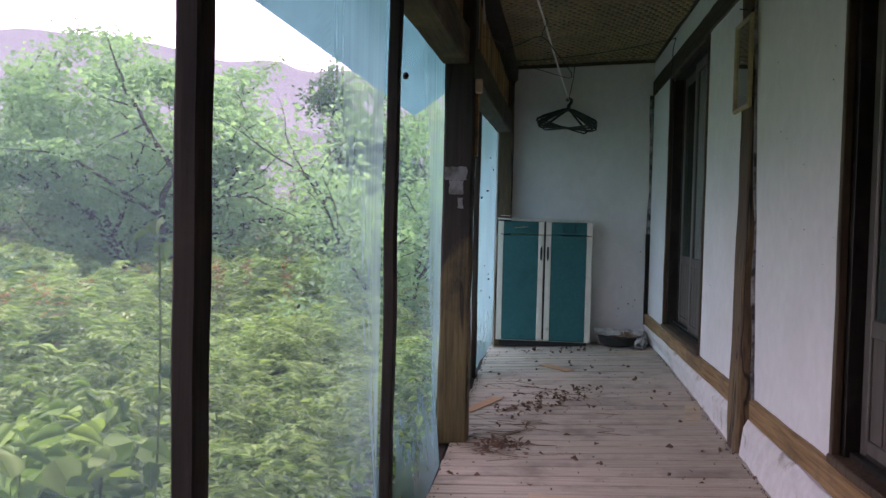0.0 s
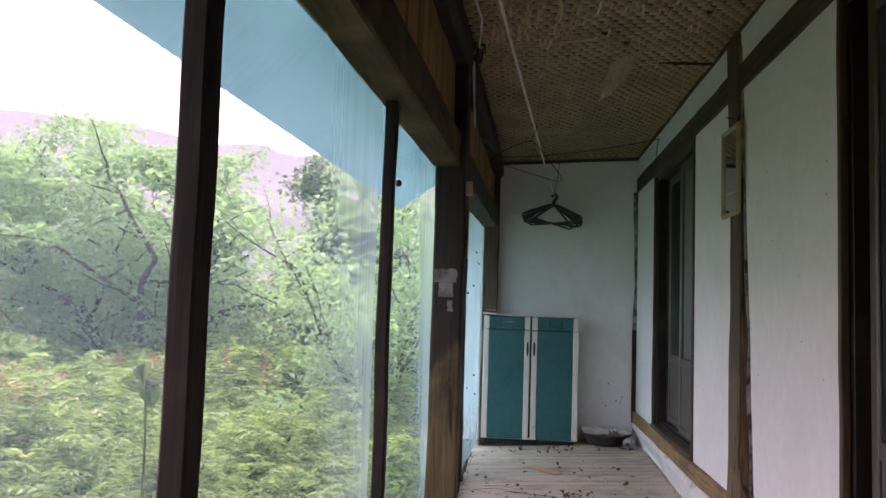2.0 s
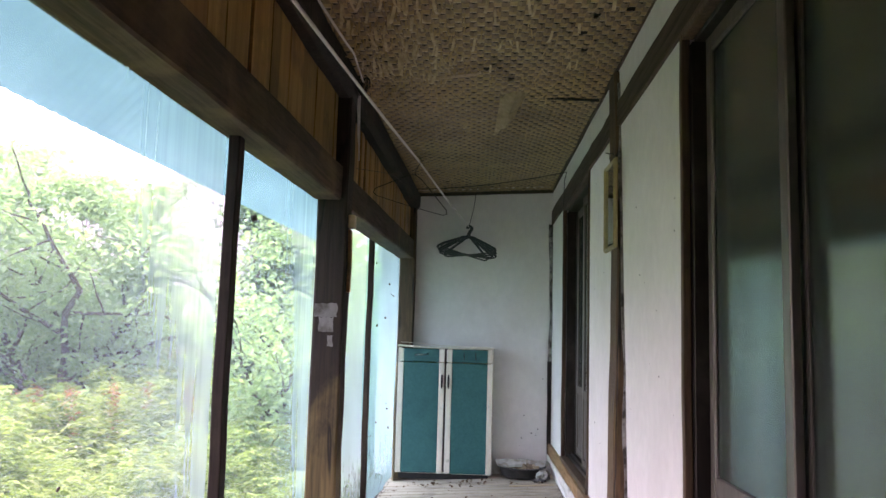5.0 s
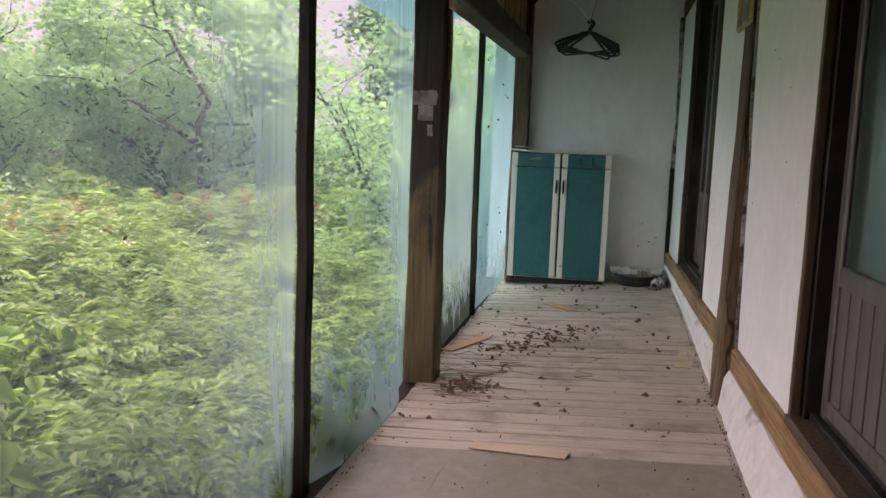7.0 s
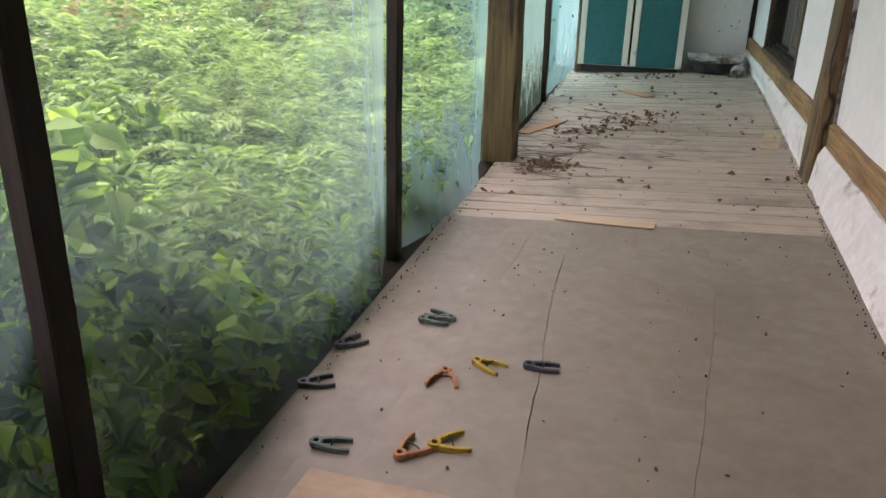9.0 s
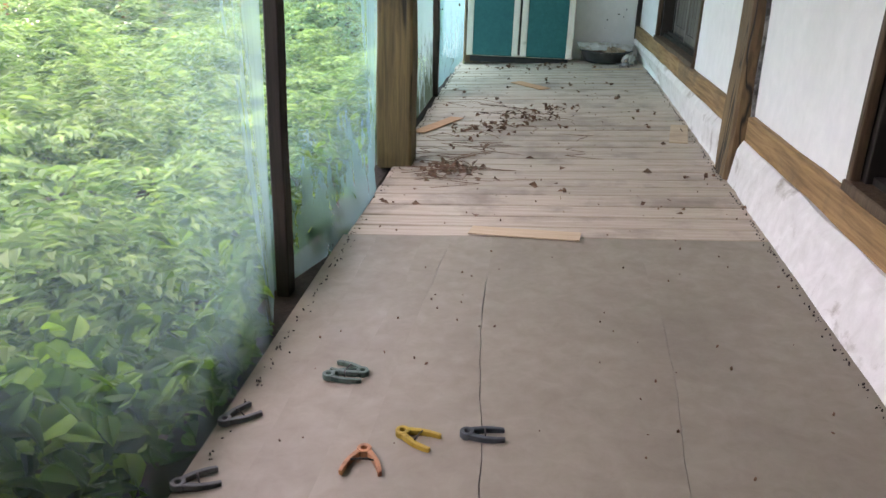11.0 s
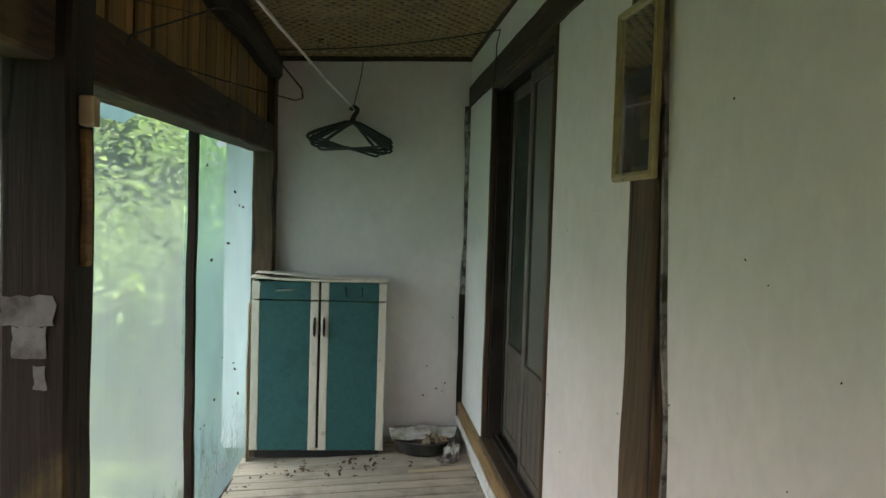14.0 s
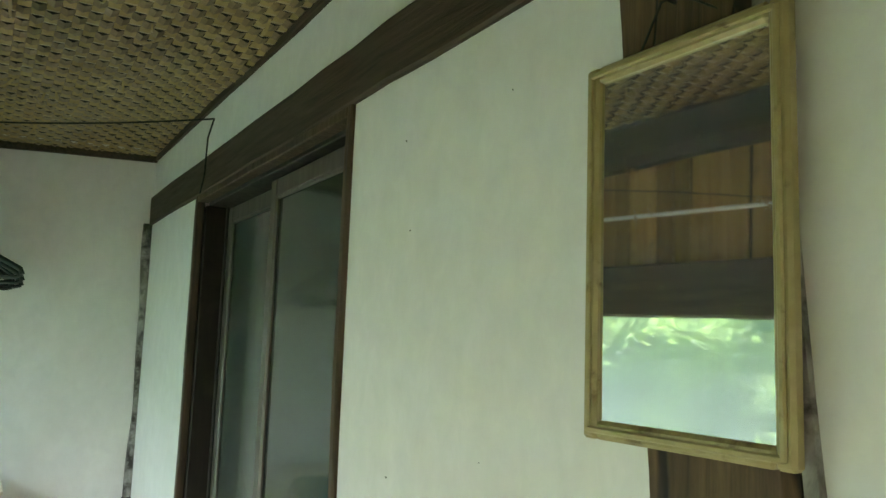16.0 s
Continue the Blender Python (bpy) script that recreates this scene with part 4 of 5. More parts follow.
def ridge(name, dist, low, high, material, seed, label):
    bm = bmesh.new()
    n = 160
    a = np.linspace(radians(60), radians(250), n)
    lowv, topv = [], []
    for k, an in enumerate(a):
        h = low + (high - low) * (0.5 + 0.5 * noise.noise(Vector((an * 3.0, seed, 0)))) + (high - low) * 0.12 * noise.noise(Vector((an * 17, seed, 2)))
        p = Vector((math.cos(an) * dist, math.sin(an) * dist, -5))
        lowv.append(bm.verts.new(p))
        topv.append(bm.verts.new(p * 1.25 + Vector((0, 0, h + 5))))
    for k in range(n - 1):
        bm.faces.new((lowv[k], lowv[k + 1], topv[k + 1], topv[k]))
    return tagged(part(name, bm, material), label, "hills", kind="structure")


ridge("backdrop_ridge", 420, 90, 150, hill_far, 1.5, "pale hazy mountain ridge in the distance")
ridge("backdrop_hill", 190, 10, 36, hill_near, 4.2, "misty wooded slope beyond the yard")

# ---- doors ----


def door(name, y0, y1, front_near, rail_z, label):
    """A pair of sliding sashes in a brown frame: fluted glass above, ribbed panel below."""
    d = empty(name, (XW, (y0 + y1) / 2, 0), label, "sliding door", kind="structure")
    mid = (y0 + y1) / 2

    def loc(bm):
        for v in bm.verts:
            v.co.y -= mid
        return bm

    z0, z1 = DZ
    for ya, yb in ((y0, y0 + 0.026), (y1 - 0.026, y1)):
        part("jamb", loc(one_box(-0.012, 0.02, ya, yb, z0, z1, bevel=0.004, cuts=(1, 1, 24), jitter=0.004)), trim_wood, d, "worn brown wooden jamb")
    part("head", loc(one_box(-0.01, 0.034, y0 + 0.026, y1 - 0.026, z1 - 0.026, z1 + 0.001, bevel=0.003, cuts=(1, 20, 1), jitter=0.002)), trim_wood, d, "dark wooden head board")
    part("sill", loc(one_box(-0.02, 0.17, y0, y1, z0 - 0.012, z0 + 0.03, bevel=0.004)), trim_wood, d, "worn wooden sill")
    fr = part("door_frame", loc(one_box(0.03, 0.16, y0 + 0.042, y1 - 0.042, z1 - 0.04, z1 - 0.003, bevel=0.003)), alu_dark, d, "dark brown metal track frame")
    for bx in ((0.022, 0.16, y0, y0 + 0.05, z0 + 0.03, z1 - 0.04), (0.022, 0.16, y1 - 0.05, y1, z0 + 0.03, z1 - 0.04), (0.04, 0.16, y0 + 0.042, y1 - 0.042, z0 + 0.03, z0 + 0.052), (0.095, 0.1, y1 - 0.076, y1 - 0.05, z0 + 0.052, z1 - 0.04), (0.095, 0.1, y0 + 0.05, y0 + 0.076, z0 + 0.052, z1 - 0.04), (0.062, 0.068, y0 + 0.075, y1 - 0.075, z0 + 0.052, z0 + 0.07), (0.102, 0.108, y0 + 0.075, y1 - 0.075, z0 + 0.052, z0 + 0.07)):
        part("track", loc(one_box(*bx, bevel=0.002)), alu_dark, fr)
    a, b, c = y0 + 0.078, y1 - 0.078, (y0 + y1) / 2
    for near in (True, False):
        ya, yb = (a, c + 0.03) if near else (c - 0.03, b)
        x = 0.075 if near == front_near else 0.115
        s = empty("sash", (0, 0, 0))
        s.parent = d
        s["label"] = "brown metal sash with fluted glass"
        zb, zt = z0 + 0.055, z1 - 0.045
        for bx in ((x - 0.014, x + 0.014, ya, ya + 0.05, zb, zt), (x - 0.014, x + 0.014, yb - 0.05, yb, zb, zt)):
            part("stile", loc(one_box(*bx, bevel=0.004)), alu, s)
        for za, zz in ((zb, zb + 0.06), (rail_z - 0.03, rail_z + 0.03), (zt - 0.055, zt)):
            part("rail", loc(one_box(x - 0.012, x + 0.012, ya + 0.05, yb - 0.05, za, zz, bevel=0.003)), alu_panel, s)
        part("glass", loc(one_box(x - 0.0025, x + 0.0025, ya + 0.046, yb - 0.046, rail_z + 0.028, zt - 0.052)), fluted, s)
        for za, zz in ((rail_z + 0.03, zt - 0.055),):
            for bx in ((x - 0.011, x - 0.003, ya + 0.05, ya + 0.06, za, zz), (x - 0.011, x - 0.003, yb - 0.06, yb - 0.05, za, zz), (x - 0.011, x - 0.003, ya + 0.06, yb - 0.06, zz - 0.01, zz)):
                part("bead", loc(one_box(*bx, bevel=0.002)), alu_panel, s)
        n = 6
        w = (yb - ya - 0.1) / n
        for k in range(n):
            part("panel", loc(one_box(x - 0.006, x + 0.006, ya + 0.05 + k * w + 0.005, ya + 0.05 + (k + 1) * w - 0.005, zb + 0.06, rail_z - 0.03, bevel=0.002)), alu_panel, s)
        part("backing", loc(one_box(x + 0.004, x + 0.0085, ya + 0.05, yb - 0.05, zb + 0.058, rail_z - 0.028)), alu_dark, s)
    return d


door("door_1", *D1, False, 0.79, "closed brown metal sliding door with fluted glass")
door("door_2", *D2, True, 0.87, "closed brown metal sliding door with greyish glass")

# ---- cabinet at the end wall ----


def cabinet():
    cx, y = 0.562, 8.25
    c = empty("cabinet", (cx, y, -0.012), "teal kitchen cabinet with cream edges and warped top", "cabinet", rz=-0.6)
    w, d, zt = 0.435, 0.275, 1.165
    for sx in (-1, 1):
        part("side_panel", one_box(min(sx * w, sx * (w - 0.018)), max(sx * w, sx * (w - 0.018)), 0.012, d, 0.05, zt, bevel=0.002), cream, c)
    part("back_panel", one_box(-w + 0.018, w - 0.018, d - 0.012, d, 0.05, zt), board_ply, c)
    part("bottom", one_box(-w + 0.018, w - 0.018, 0.02, d - 0.012, 0.05, 0.068), cream, c)
    part("toe_board", one_box(-w + 0.03, w - 0.03, 0.03, d - 0.02, 0.0, 0.05), black_plastic, c, "black recessed toe board")
    # Shade of the gap between the doors is put into this colour.
    part("divider", one_box(-0.008, 0.008, 0.014, d - 0.012, 0.068, zt), under_floor, c, "inner divider, coloured as the shaded door gap")
    bm = one_box(-w - 0.008, w + 0.01, -0.015, d, 0.0, 0.014, bevel=0.002, cuts=(14, 4, 1))
    for v in bm.verts:
        u = v.co.x / w
        v.co.z += zt + 0.002 + 0.012 * max(0, -u) ** 2 + 0.006 * max(0, u - 0.5)
    part("top_board", bm, cream, c, "cream top board, veneer lifting")
    bm = one_box(-w + 0.02, w * 0.92, -0.012, d - 0.04, 0.0, 0.004, cuts=(18, 3, 1))
    for v in bm.verts:
        u = (v.co.x + w) / (2 * w)
        v.co.z += zt + 0.019 + 0.03 * math.sin(min(1, max(0, 1 - u * 1.15)) * 1.5) * (0.6 + 0.4 * math.cos(u * 5))
    part("top_veneer", bm, cream, c, "pale veneer sheet curling off the top")
    for sx in (-1, 1):
        xo, xi = sx * (w - 0.002), sx * 0.0085
        lo, hi = min(xo, xi), max(xo, xi)
        dr = part("drawer", one_box(lo + 0.052, hi - 0.052, -0.006, 0.012, 1.045, zt - 0.004, bevel=0.002), teal, c, "teal drawer front")
        for xa, xb in ((lo, lo + 0.05), (hi - 0.05, hi)):
            part("edge_strip", one_box(xa, xb, -0.008, 0.012, 1.045, zt - 0.004, bevel=0.003), cream, dr, "cream edge strip")
        if sx < 0:
            bm = bmesh.new()
            xm = (lo + hi) / 2
            tube(bm, [(xm - 0.06, -0.006, 1.1), (xm - 0.045, -0.03, 1.105), (xm, -0.034, 1.108), (xm + 0.045, -0.03, 1.112), (xm + 0.06, -0.006, 1.115)], 0.006, 8)
            part("handle", bm, chrome, dr, "dull chrome handle")
        else:
            for dx in (-0.055, 0.05):
                bm = bmesh.new()
                xm = (lo + hi) / 2 + dx
                tube(bm, [(xm, -0.005, 1.13), (xm, -0.02, 1.12), (xm + 0.004, -0.022, 1.08), (xm + 0.003, -0.006, 1.07)], 0.004, 6)
                part("handle_stub", bm, wire_dark, dr, "broken handle stub")
        dd = part("door", one_box(lo + 0.052, hi - 0.052, -0.006, 0.012, 0.058, 1.037, bevel=0.002), teal, c, "teal door panel")
        for xa, xb in ((lo, lo + 0.05), (hi - 0.05, hi)):
            part("edge_strip", one_box(xa, xb, -0.01, 0.012, 0.058, 1.037, bevel=0.004), cream, dd, "cream edge strip")
        bm = bmesh.new()
        xm = sx * 0.03
        tube(bm, [(xm, -0.008, 0.93), (xm, -0.026, 0.915), (xm, -0.03, 0.87), (xm, -0.026, 0.825), (xm, -0.008, 0.81)], [0.005, 0.008, 0.01, 0.008, 0.005], 8)
        part("handle", bm, wire_dark, dd, "dark metal pull")
    return c


cabinet()
# board leaning behind the cabinet's side
bm = one_box(0.1, 0.106, 8.27, 8.36, -0.035, 1.0, cuts=(1, 3, 10), jitter=0.008)
tagged(part("thin_board", bm, board_ply), "thin brown board standing beside the teal cabinet", "board")

# ---- basin with rubbish ----


def basin():
    b = empty("basin", (1.27, 8.3, 0.03), "black plastic basin heaped with paper rubbish", "basin")
    bm = bmesh.new()
    prof = [(0.0, 0.012), (0.15, 0.012), (0.175, 0.03), (0.2, 0.1), (0.217, 0.104), (0.217, 0.11), (0.194, 0.11), (0.168, 0.03), (0.15, 0.02), (0.0, 0.02)]
    n = 32
    rings = [[bm.verts.new((r * math.cos(2 * math.pi * k / n), r * math.sin(2 * math.pi * k / n), z)) for k in range(n)] for r, z in prof[1:-1]]
    for r0, r1 in zip(rings, rings[1:]):
        for k in range(n):
            bm.faces.new((r0[k], r0[(k + 1) % n], r1[(k + 1) % n], r1[k]))
    bm.faces.new(rings[0])
    bm.faces.new(rings[-1])
    bmesh.ops.translate(bm, verts=bm.verts, vec=(0, 0, -0.012))
    part("bowl", bm, black_plastic, b)
    return b


basin()


def sheet(name, at, w, d, material, label, category, rot=0.0, tilt=0.0, curl=0.02, thick=0.002, seed=0.0):
    bm = one_box(-w / 2, w / 2, -d / 2, d / 2, 0, thick, cuts=(8, 6, 1))
    for v in bm.verts:
        v.co.z += curl * (noise.noise(Vector((v.co.x * 4 / max(w, 0.1), v.co.y * 4 / max(d, 0.1), seed))) + 0.4) + curl * (2 * v.co.x / w) ** 2 * 0.5
    low = min(v.co.z for v in bm.verts)
    bmesh.ops.translate(bm, verts=bm.verts, vec=(0, 0, -low))
    ob = tagged(part(name, bm, material), label, category)
    ob.matrix_basis = pose(*at, tilt, 0, rot)
    return ob


def crinkle(name, at, w, d, height, material, label, seed, category="paper", rot=0.0, tilt=0.0, dome=0.5):
    """A sheet creased by hand: sharp folds, edges turned down."""
    bm = one_box(-w / 2, w / 2, -d / 2, d / 2, 0, 0.002, cuts=(14, 12, 1))
    off = Vector((seed, seed * 2.3, 0))
    for v in bm.verts:
        u, t = 2 * v.co.x / w, 2 * v.co.y / d
        p = Vector((u * 1.6, t * 1.6, 0)) + off
        fold = 1 - abs(noise.noise(p)) * 2.4 + 0.5 * (1 - abs(noise.noise(p * 2.7)) * 2.5)
        v.co.z += height * (0.42 * fold + dome * (1 - 0.5 * (u * u + t * t)))
        v.co.x += 0.12 * w * noise.noise(p * 1.9 + Vector((0, 0, 4))) - 0.1 * w * u * abs(t)
        v.co.y += 0.12 * d * noise.noise(p * 1.9 + Vector((0, 0, 8))) - 0.1 * d * t * abs(u)
    low = min(v.co.z for v in bm.verts)
    bmesh.ops.translate(bm, verts=bm.verts, vec=(0, 0, -low))
    ob = tagged(part(name, bm, material), label, category)
    ob.matrix_basis = pose(*at, tilt, 0, rot)
    return ob


crinkle("rubbish", (1.2, 8.33, 0.05), 0.22, 0.18, 0.08, leaf_dry, "crumpled dark rubbish lying in the basin", 7.0)
crinkle("rubbish", (1.31, 8.22, 0.05), 0.16, 0.15, 0.1, paper_brown, "crumpled brown paper lying in the basin", 5.0, dome=0.7)
crinkle("rubbish", (1.445, 8.13, 0.034), 0.12, 0.26, 0.1, paper, "crumpled pale rag slumped beside the basin", 9.0, rot=-14)
crinkle("rubbish", (1.4, 8.03, 0.03), 0.13, 0.1, 0.03, paper_grey, "torn grey paper lying before the basin", 13.0, rot=24)
sheet("cardboard", (1.17, 8.26, 0.135), 0.27, 0.13, paper, "pale curled card lying across the basin", "cardboard", 8, 20, 0.03, 0.003, 3.0)
sheet("cardboard", (1.36, 8.33, 0.14), 0.26, 0.1, paper, "narrow pale card lying across the basin", "cardboard", -16, 24, 0.02, 0.003, 8.0)
sheet("cardboard", (1.31, 8.43, 0.03), 0.46, 0.25, paper, "white board leaning against the end wall", "cardboard", 0, 70, 0.008, 0.004, 6.0)
bm, rg = bmesh.new(), random.Random(17)
for k in range(120):
    a, d = rg.uniform(0, 6.28), 0.085 * rg.random() ** 0.6
    at = (1.37 + d * math.cos(a), 8.24 + d * 0.8 * math.sin(a), 0.05 + 0.1 * (1 - (d / 0.09) ** 2) * rg.uniform(0.6, 1.0))
    m = Matrix.Translation(at) @ Euler((rg.uniform(0, 6), rg.uniform(0, 6), 0)).to_matrix().to_4x4() @ Matrix.Diagonal((0.014, 0.011, 0.005, 1))
    bmesh.ops.create_icosphere(bm, subdivisions=1, radius=rg.uniform(0.7, 1.2), matrix=m)
tagged(part("husks", bm, board_ply), "heap of pale brown husks lying in the basin", "husks", kind="stuff")

# ---- loose boards on the floor ----


def slip(at, w, d, rot, material, label, thick=0.005, skew=0.0):
    bm = one_box(-w / 2, w / 2, -d / 2, d / 2, 0, thick, bevel=0.001, cuts=(6, 1, 1))
    for v in bm.verts:
        v.co.x += skew * v.co.y
        v.co.z += 0.003 * (v.co.x / w) ** 2
    rot_tilt = math.degrees(math.atan(0.055))
    ob = tagged(part("plywood_strip", bm, material), label, "plywood strip", "loose strips on the floor")
    ob.matrix_basis = pose(*at, 0, -rot_tilt, 0) @ pose(0, 0, 0, 0, 0, rot)


slip((0.67, 4.171, floor_z(0.67) + 0.003), 0.375, 0.075, -8.5, board_ply, "pale thin plywood strip lying on the planks")
slip((0.67, 7.157, floor_z(0.67) + 0.003), 0.36, 0.085, -55, slip_pink, "orange plywood strip lying on the planks")
slip((0.175, 5.884, floor_z(0.175) + 0.003), 0.42, 0.085, 65, slip_pink, "orange plywood strip lying beside the post")
slip((1.427, 5.672, floor_z(1.427) + 0.003), 0.088, 0.4, -10, board_ply, "pale square of plywood beside the skirting")
slip((1.331, 7.887, floor_z(1.331) + 0.003), 0.38, 0.05, 2, board_ply, "pale narrow strip lying before the basin")
slip((0.36, 2.43, floor_z(0.36) + 0.003), 0.3, 0.11, -4, board_ply, "pale thin plywood strip lying on the sheet")

# ---- clothes pegs ----


def peg_material(name, c):
    return surface(name, tuple(v * 0.8 for v in c), c, tuple(v * 0.45 for v in c), (50, 50, 50), 0.5, 0.1, stain_scale=30, stain_at=(0.55, 0.7))


peg_colours = {k: peg_material(k + "_peg", c) for k, c in (("green", (0.09, 0.15, 0.12)), ("orange", (0.5, 0.22, 0.1)), ("yellow", (0.5, 0.33, 0.04)), ("dark", (0.06, 0.075, 0.08)), ("grey", (0.12, 0.13, 0.13)))}


def peg(x, y, rot, colour, opening=16):
    """A plastic spring peg lying flat: a pierced round head, two tapering arms, a spring wire across."""
    p = empty("clothes_peg", (x, y, floor_z(x)), "dusty %s plastic clothes peg lying on the floor" % colour, "clothes peg", "clothes pegs", rz=rot)
    p.scale = (0.86, 0.86, 0.9)
    n, zt = 18, 0.017
    bm = bmesh.new()
    rings = [[bm.verts.new((-0.022 + rad * math.cos(2 * math.pi * k / n), rad * math.sin(2 * math.pi * k / n), z)) for k in range(n)] for rad, z in ((0.0155, 0.001), (0.017, 0.003), (0.017, zt - 0.002), (0.0155, zt), (0.0085, zt), (0.007, zt - 0.002), (0.007, 0.001))]
    for r0, r1 in zip(rings, rings[1:] + rings[:1]):
        for k in range(n):
            bm.faces.new((r0[k], r0[(k + 1) % n], r1[(k + 1) % n], r1[k]))
    part("head", bm, peg_colours[colour], p, "round pierced head")
    for sgn in (1, -1):
        bm = one_box(0.0, 0.082, -0.0055, 0.0055, 0.001, zt - 0.001, bevel=0.0016, cuts=(6, 1, 1))
        for v in bm.verts:
            u = v.co.x / 0.082
            v.co.y *= 1.25 - 0.4 * u
            v.co.y += 0.006 * math.sin(u * 3.1)
            v.co.z *= 1.0 - 0.15 * u
        bmesh.ops.rotate(bm, verts=bm.verts, cent=(0, 0, 0), matrix=Matrix.Rotation(radians(opening), 3, "Z"))
        bmesh.ops.translate(bm, verts=bm.verts, vec=(-0.016, 0.0095, 0))
        if sgn < 0:
            bmesh.ops.scale(bm, verts=bm.verts, vec=(1, -1, 1))
        part("arm", bm, peg_colours[colour], p)
    half = 0.01 + 0.036 * math.tan(radians(opening))
    bm = bmesh.new()
    tube(bm, [(0.02, half * c, 0.0145 + 0.003 * (1 - c * c)) for c in (-1.0, -0.5, 0.0, 0.5, 1.0)], 0.0022, 6)
    part("spring", bm, wire_dark, p, "rusty spring wire")


for a in ((0.258, 3.204, 12, "green", 14), (0.295, 3.229, 165, "green", 8), (0.38, 2.911, -85, "orange", 24), (0.461, 2.987, -20, "yellow", 14), (0.591, 3.001, 5, "dark", 6), (0.209, 2.581, 8, "green", 8), (0.385, 2.595, 62, "orange", 20), (0.452, 2.636, 28, "yellow", 20), (0.075, 2.809, 30, "grey", 12), (0.08, 3.021, 50, "grey", 12)):
    peg(*a)

# ---- mirror on the wall post ----


def mirror():
    yc, z0, z1, w = 5.146, 1.722, 2.184, 0.286
    m = empty("mirror", (1.5, yc, z0), "narrow wall mirror in a worn gilt frame", "mirror")
    m.matrix_basis = pose(1.508, yc, z0, 0, 0.0, 1.0)
    h = z1 - z0
    part("glass", one_box(0.004, 0.007, -w / 2 + 0.018, w / 2 - 0.018, 0.018, h - 0.018), mirror_glass, m)
    part("back", one_box(0.008, 0.014, -w / 2 + 0.01, w / 2 - 0.01, 0.01, h - 0.01), board_ply, m)
    for bx, ax in (((-w / 2, -w / 2 + 0.022, 0, h), 0), ((w / 2 - 0.022, w / 2, 0, h), 0), ((-w / 2 + 0.022, w / 2 - 0.022, 0, 0.022), 1), ((-w / 2 + 0.022, w / 2 - 0.022, h - 0.022, h), 1)):
        f = part("frame_strip", one_box(-0.004, 0.014, bx[0], bx[1], bx[2], bx[3], bevel=0.004), mirror_gold, m)
        if ax == 0:
            ym = (bx[0] + bx[1]) / 2
            part("beading", one_box(-0.008, -0.003, ym - 0.004, ym + 0.004, 0.008, h - 0.008, bevel=0.002), mirror_gold, f)
        else:
            zm = (bx[2] + bx[3]) / 2
            part("beading", one_box(-0.008, -0.003, -w / 2 + 0.01, w / 2 - 0.01, zm - 0.004, zm + 0.004, bevel=0.002), mirror_gold, f)
    bm = bmesh.new()
    tube(bm, [(0.02, w / 2 - 0.06, h - 0.01), (0.0, 0.02, h + 0.05), (0.012, 0.0, h + 0.055), (0.02, -w / 2 + 0.05, h - 0.01)], 0.0016, 5)
    tube(bm, [(0.03, 0.015, h + 0.052), (-0.02, 0.015, h + 0.056)], 0.003, 6)
    part("hanging_wire", bm, wire_dark, m, "dark wire over a nail")


mirror()

# ---- cords, wires and hangers ----


def sagging(p, q, drop, n=24):
    p, q = Vector(p), Vector(q)
    return [p.lerp(q, k / n) - Vector((0, 0, drop * 4 * (k / n) * (1 - k / n))) for k in range(n + 1)]


HOOK = Vector((0.742, 8.3, 2.29))
bm = bmesh.new()
tube(bm, sagging((0.06, -0.5, 2.2), (0.31, 2.4, 2.05), 0.0, 6)[:-1] + sagging((0.31, 2.4, 2.05), (0.498, 5.1, 2.175), 0.01, 12)[:-1] + sagging((0.498, 5.1, 2.175), HOOK, 0.01, 16), 0.0055, 8)
cord = part("cord", bm, rope_white)
tagged(cord, "white clothes line stretched along the veranda", "cord")
bm = bmesh.new()
tube(bm, sagging((0.14, -0.5, 2.46), (0.175, 3.31, 2.49), 0.01, 10)[:-1] + sagging((0.175, 3.31, 2.49), (0.245, 4.48, 2.51), 0.015, 6)[:-1] + sagging((0.245, 4.48, 2.51), (0.2, 5.08, 2.58), 0.0, 5), 0.005, 6)
tagged(part("cord", bm, rope_white), "thin pale cord tied along the pole", "cord")
bm = bmesh.new()
for k in range(7):
    a = random.uniform(0, 6.28)
    tube(bm, [(0.19 + 0.02 * math.cos(a + t) + 0.004 * k, 5.08 + 0.025 * math.sin(a + t * 1.3), 2.56 + 0.05 * math.sin(t * 0.9 + k)) for t in np.linspace(0, 5, 12)], 0.003, 5)
tagged(part("knot", bm, wire_dark), "tangle of dark wire tied round the pole", "wire")
bm = bmesh.new()
tube(bm, [(0.165, 5.14, 2.6), (0.17, 5.12, 2.45), (0.18, 5.1, 2.3), (0.19, 5.1, 2.2), (0.185, 5.13, 2.17), (0.18, 5.15, 2.2), (0.176, 5.15, 2.4), (0.17, 5.16, 2.6)], 0.004, 6)
tagged(part("cord", bm, rope_white), "pale loop of cord hanging on the post", "cord")
bm = bmesh.new()
tube(bm, sagging((0.22, 8.2, 2.62), (XW - 0.004, 7.42, 2.635), 0.035), 0.0035, 6)
tube(bm, [(XW - 0.005, 7.42, 2.635), (XW - 0.022, 7.425, 2.56), (XW - 0.024, 7.43, 2.42), (XW - 0.02, 7.5, 2.362)], 0.003, 6)
tagged(part("wire", bm, wire_dark), "dark electric wire slung below the ceiling", "wire")
bm = bmesh.new()
tube(bm, [(0.8, 8.535, 2.66), (0.8, 8.53, 2.63), (0.785, 8.45, 2.5), (0.75, 8.31, 2.32), HOOK], 0.0035, 6)
tagged(part("wire", bm, wire_dark), "stiff wire holding the cord to the ceiling", "wire")
bm = bmesh.new()
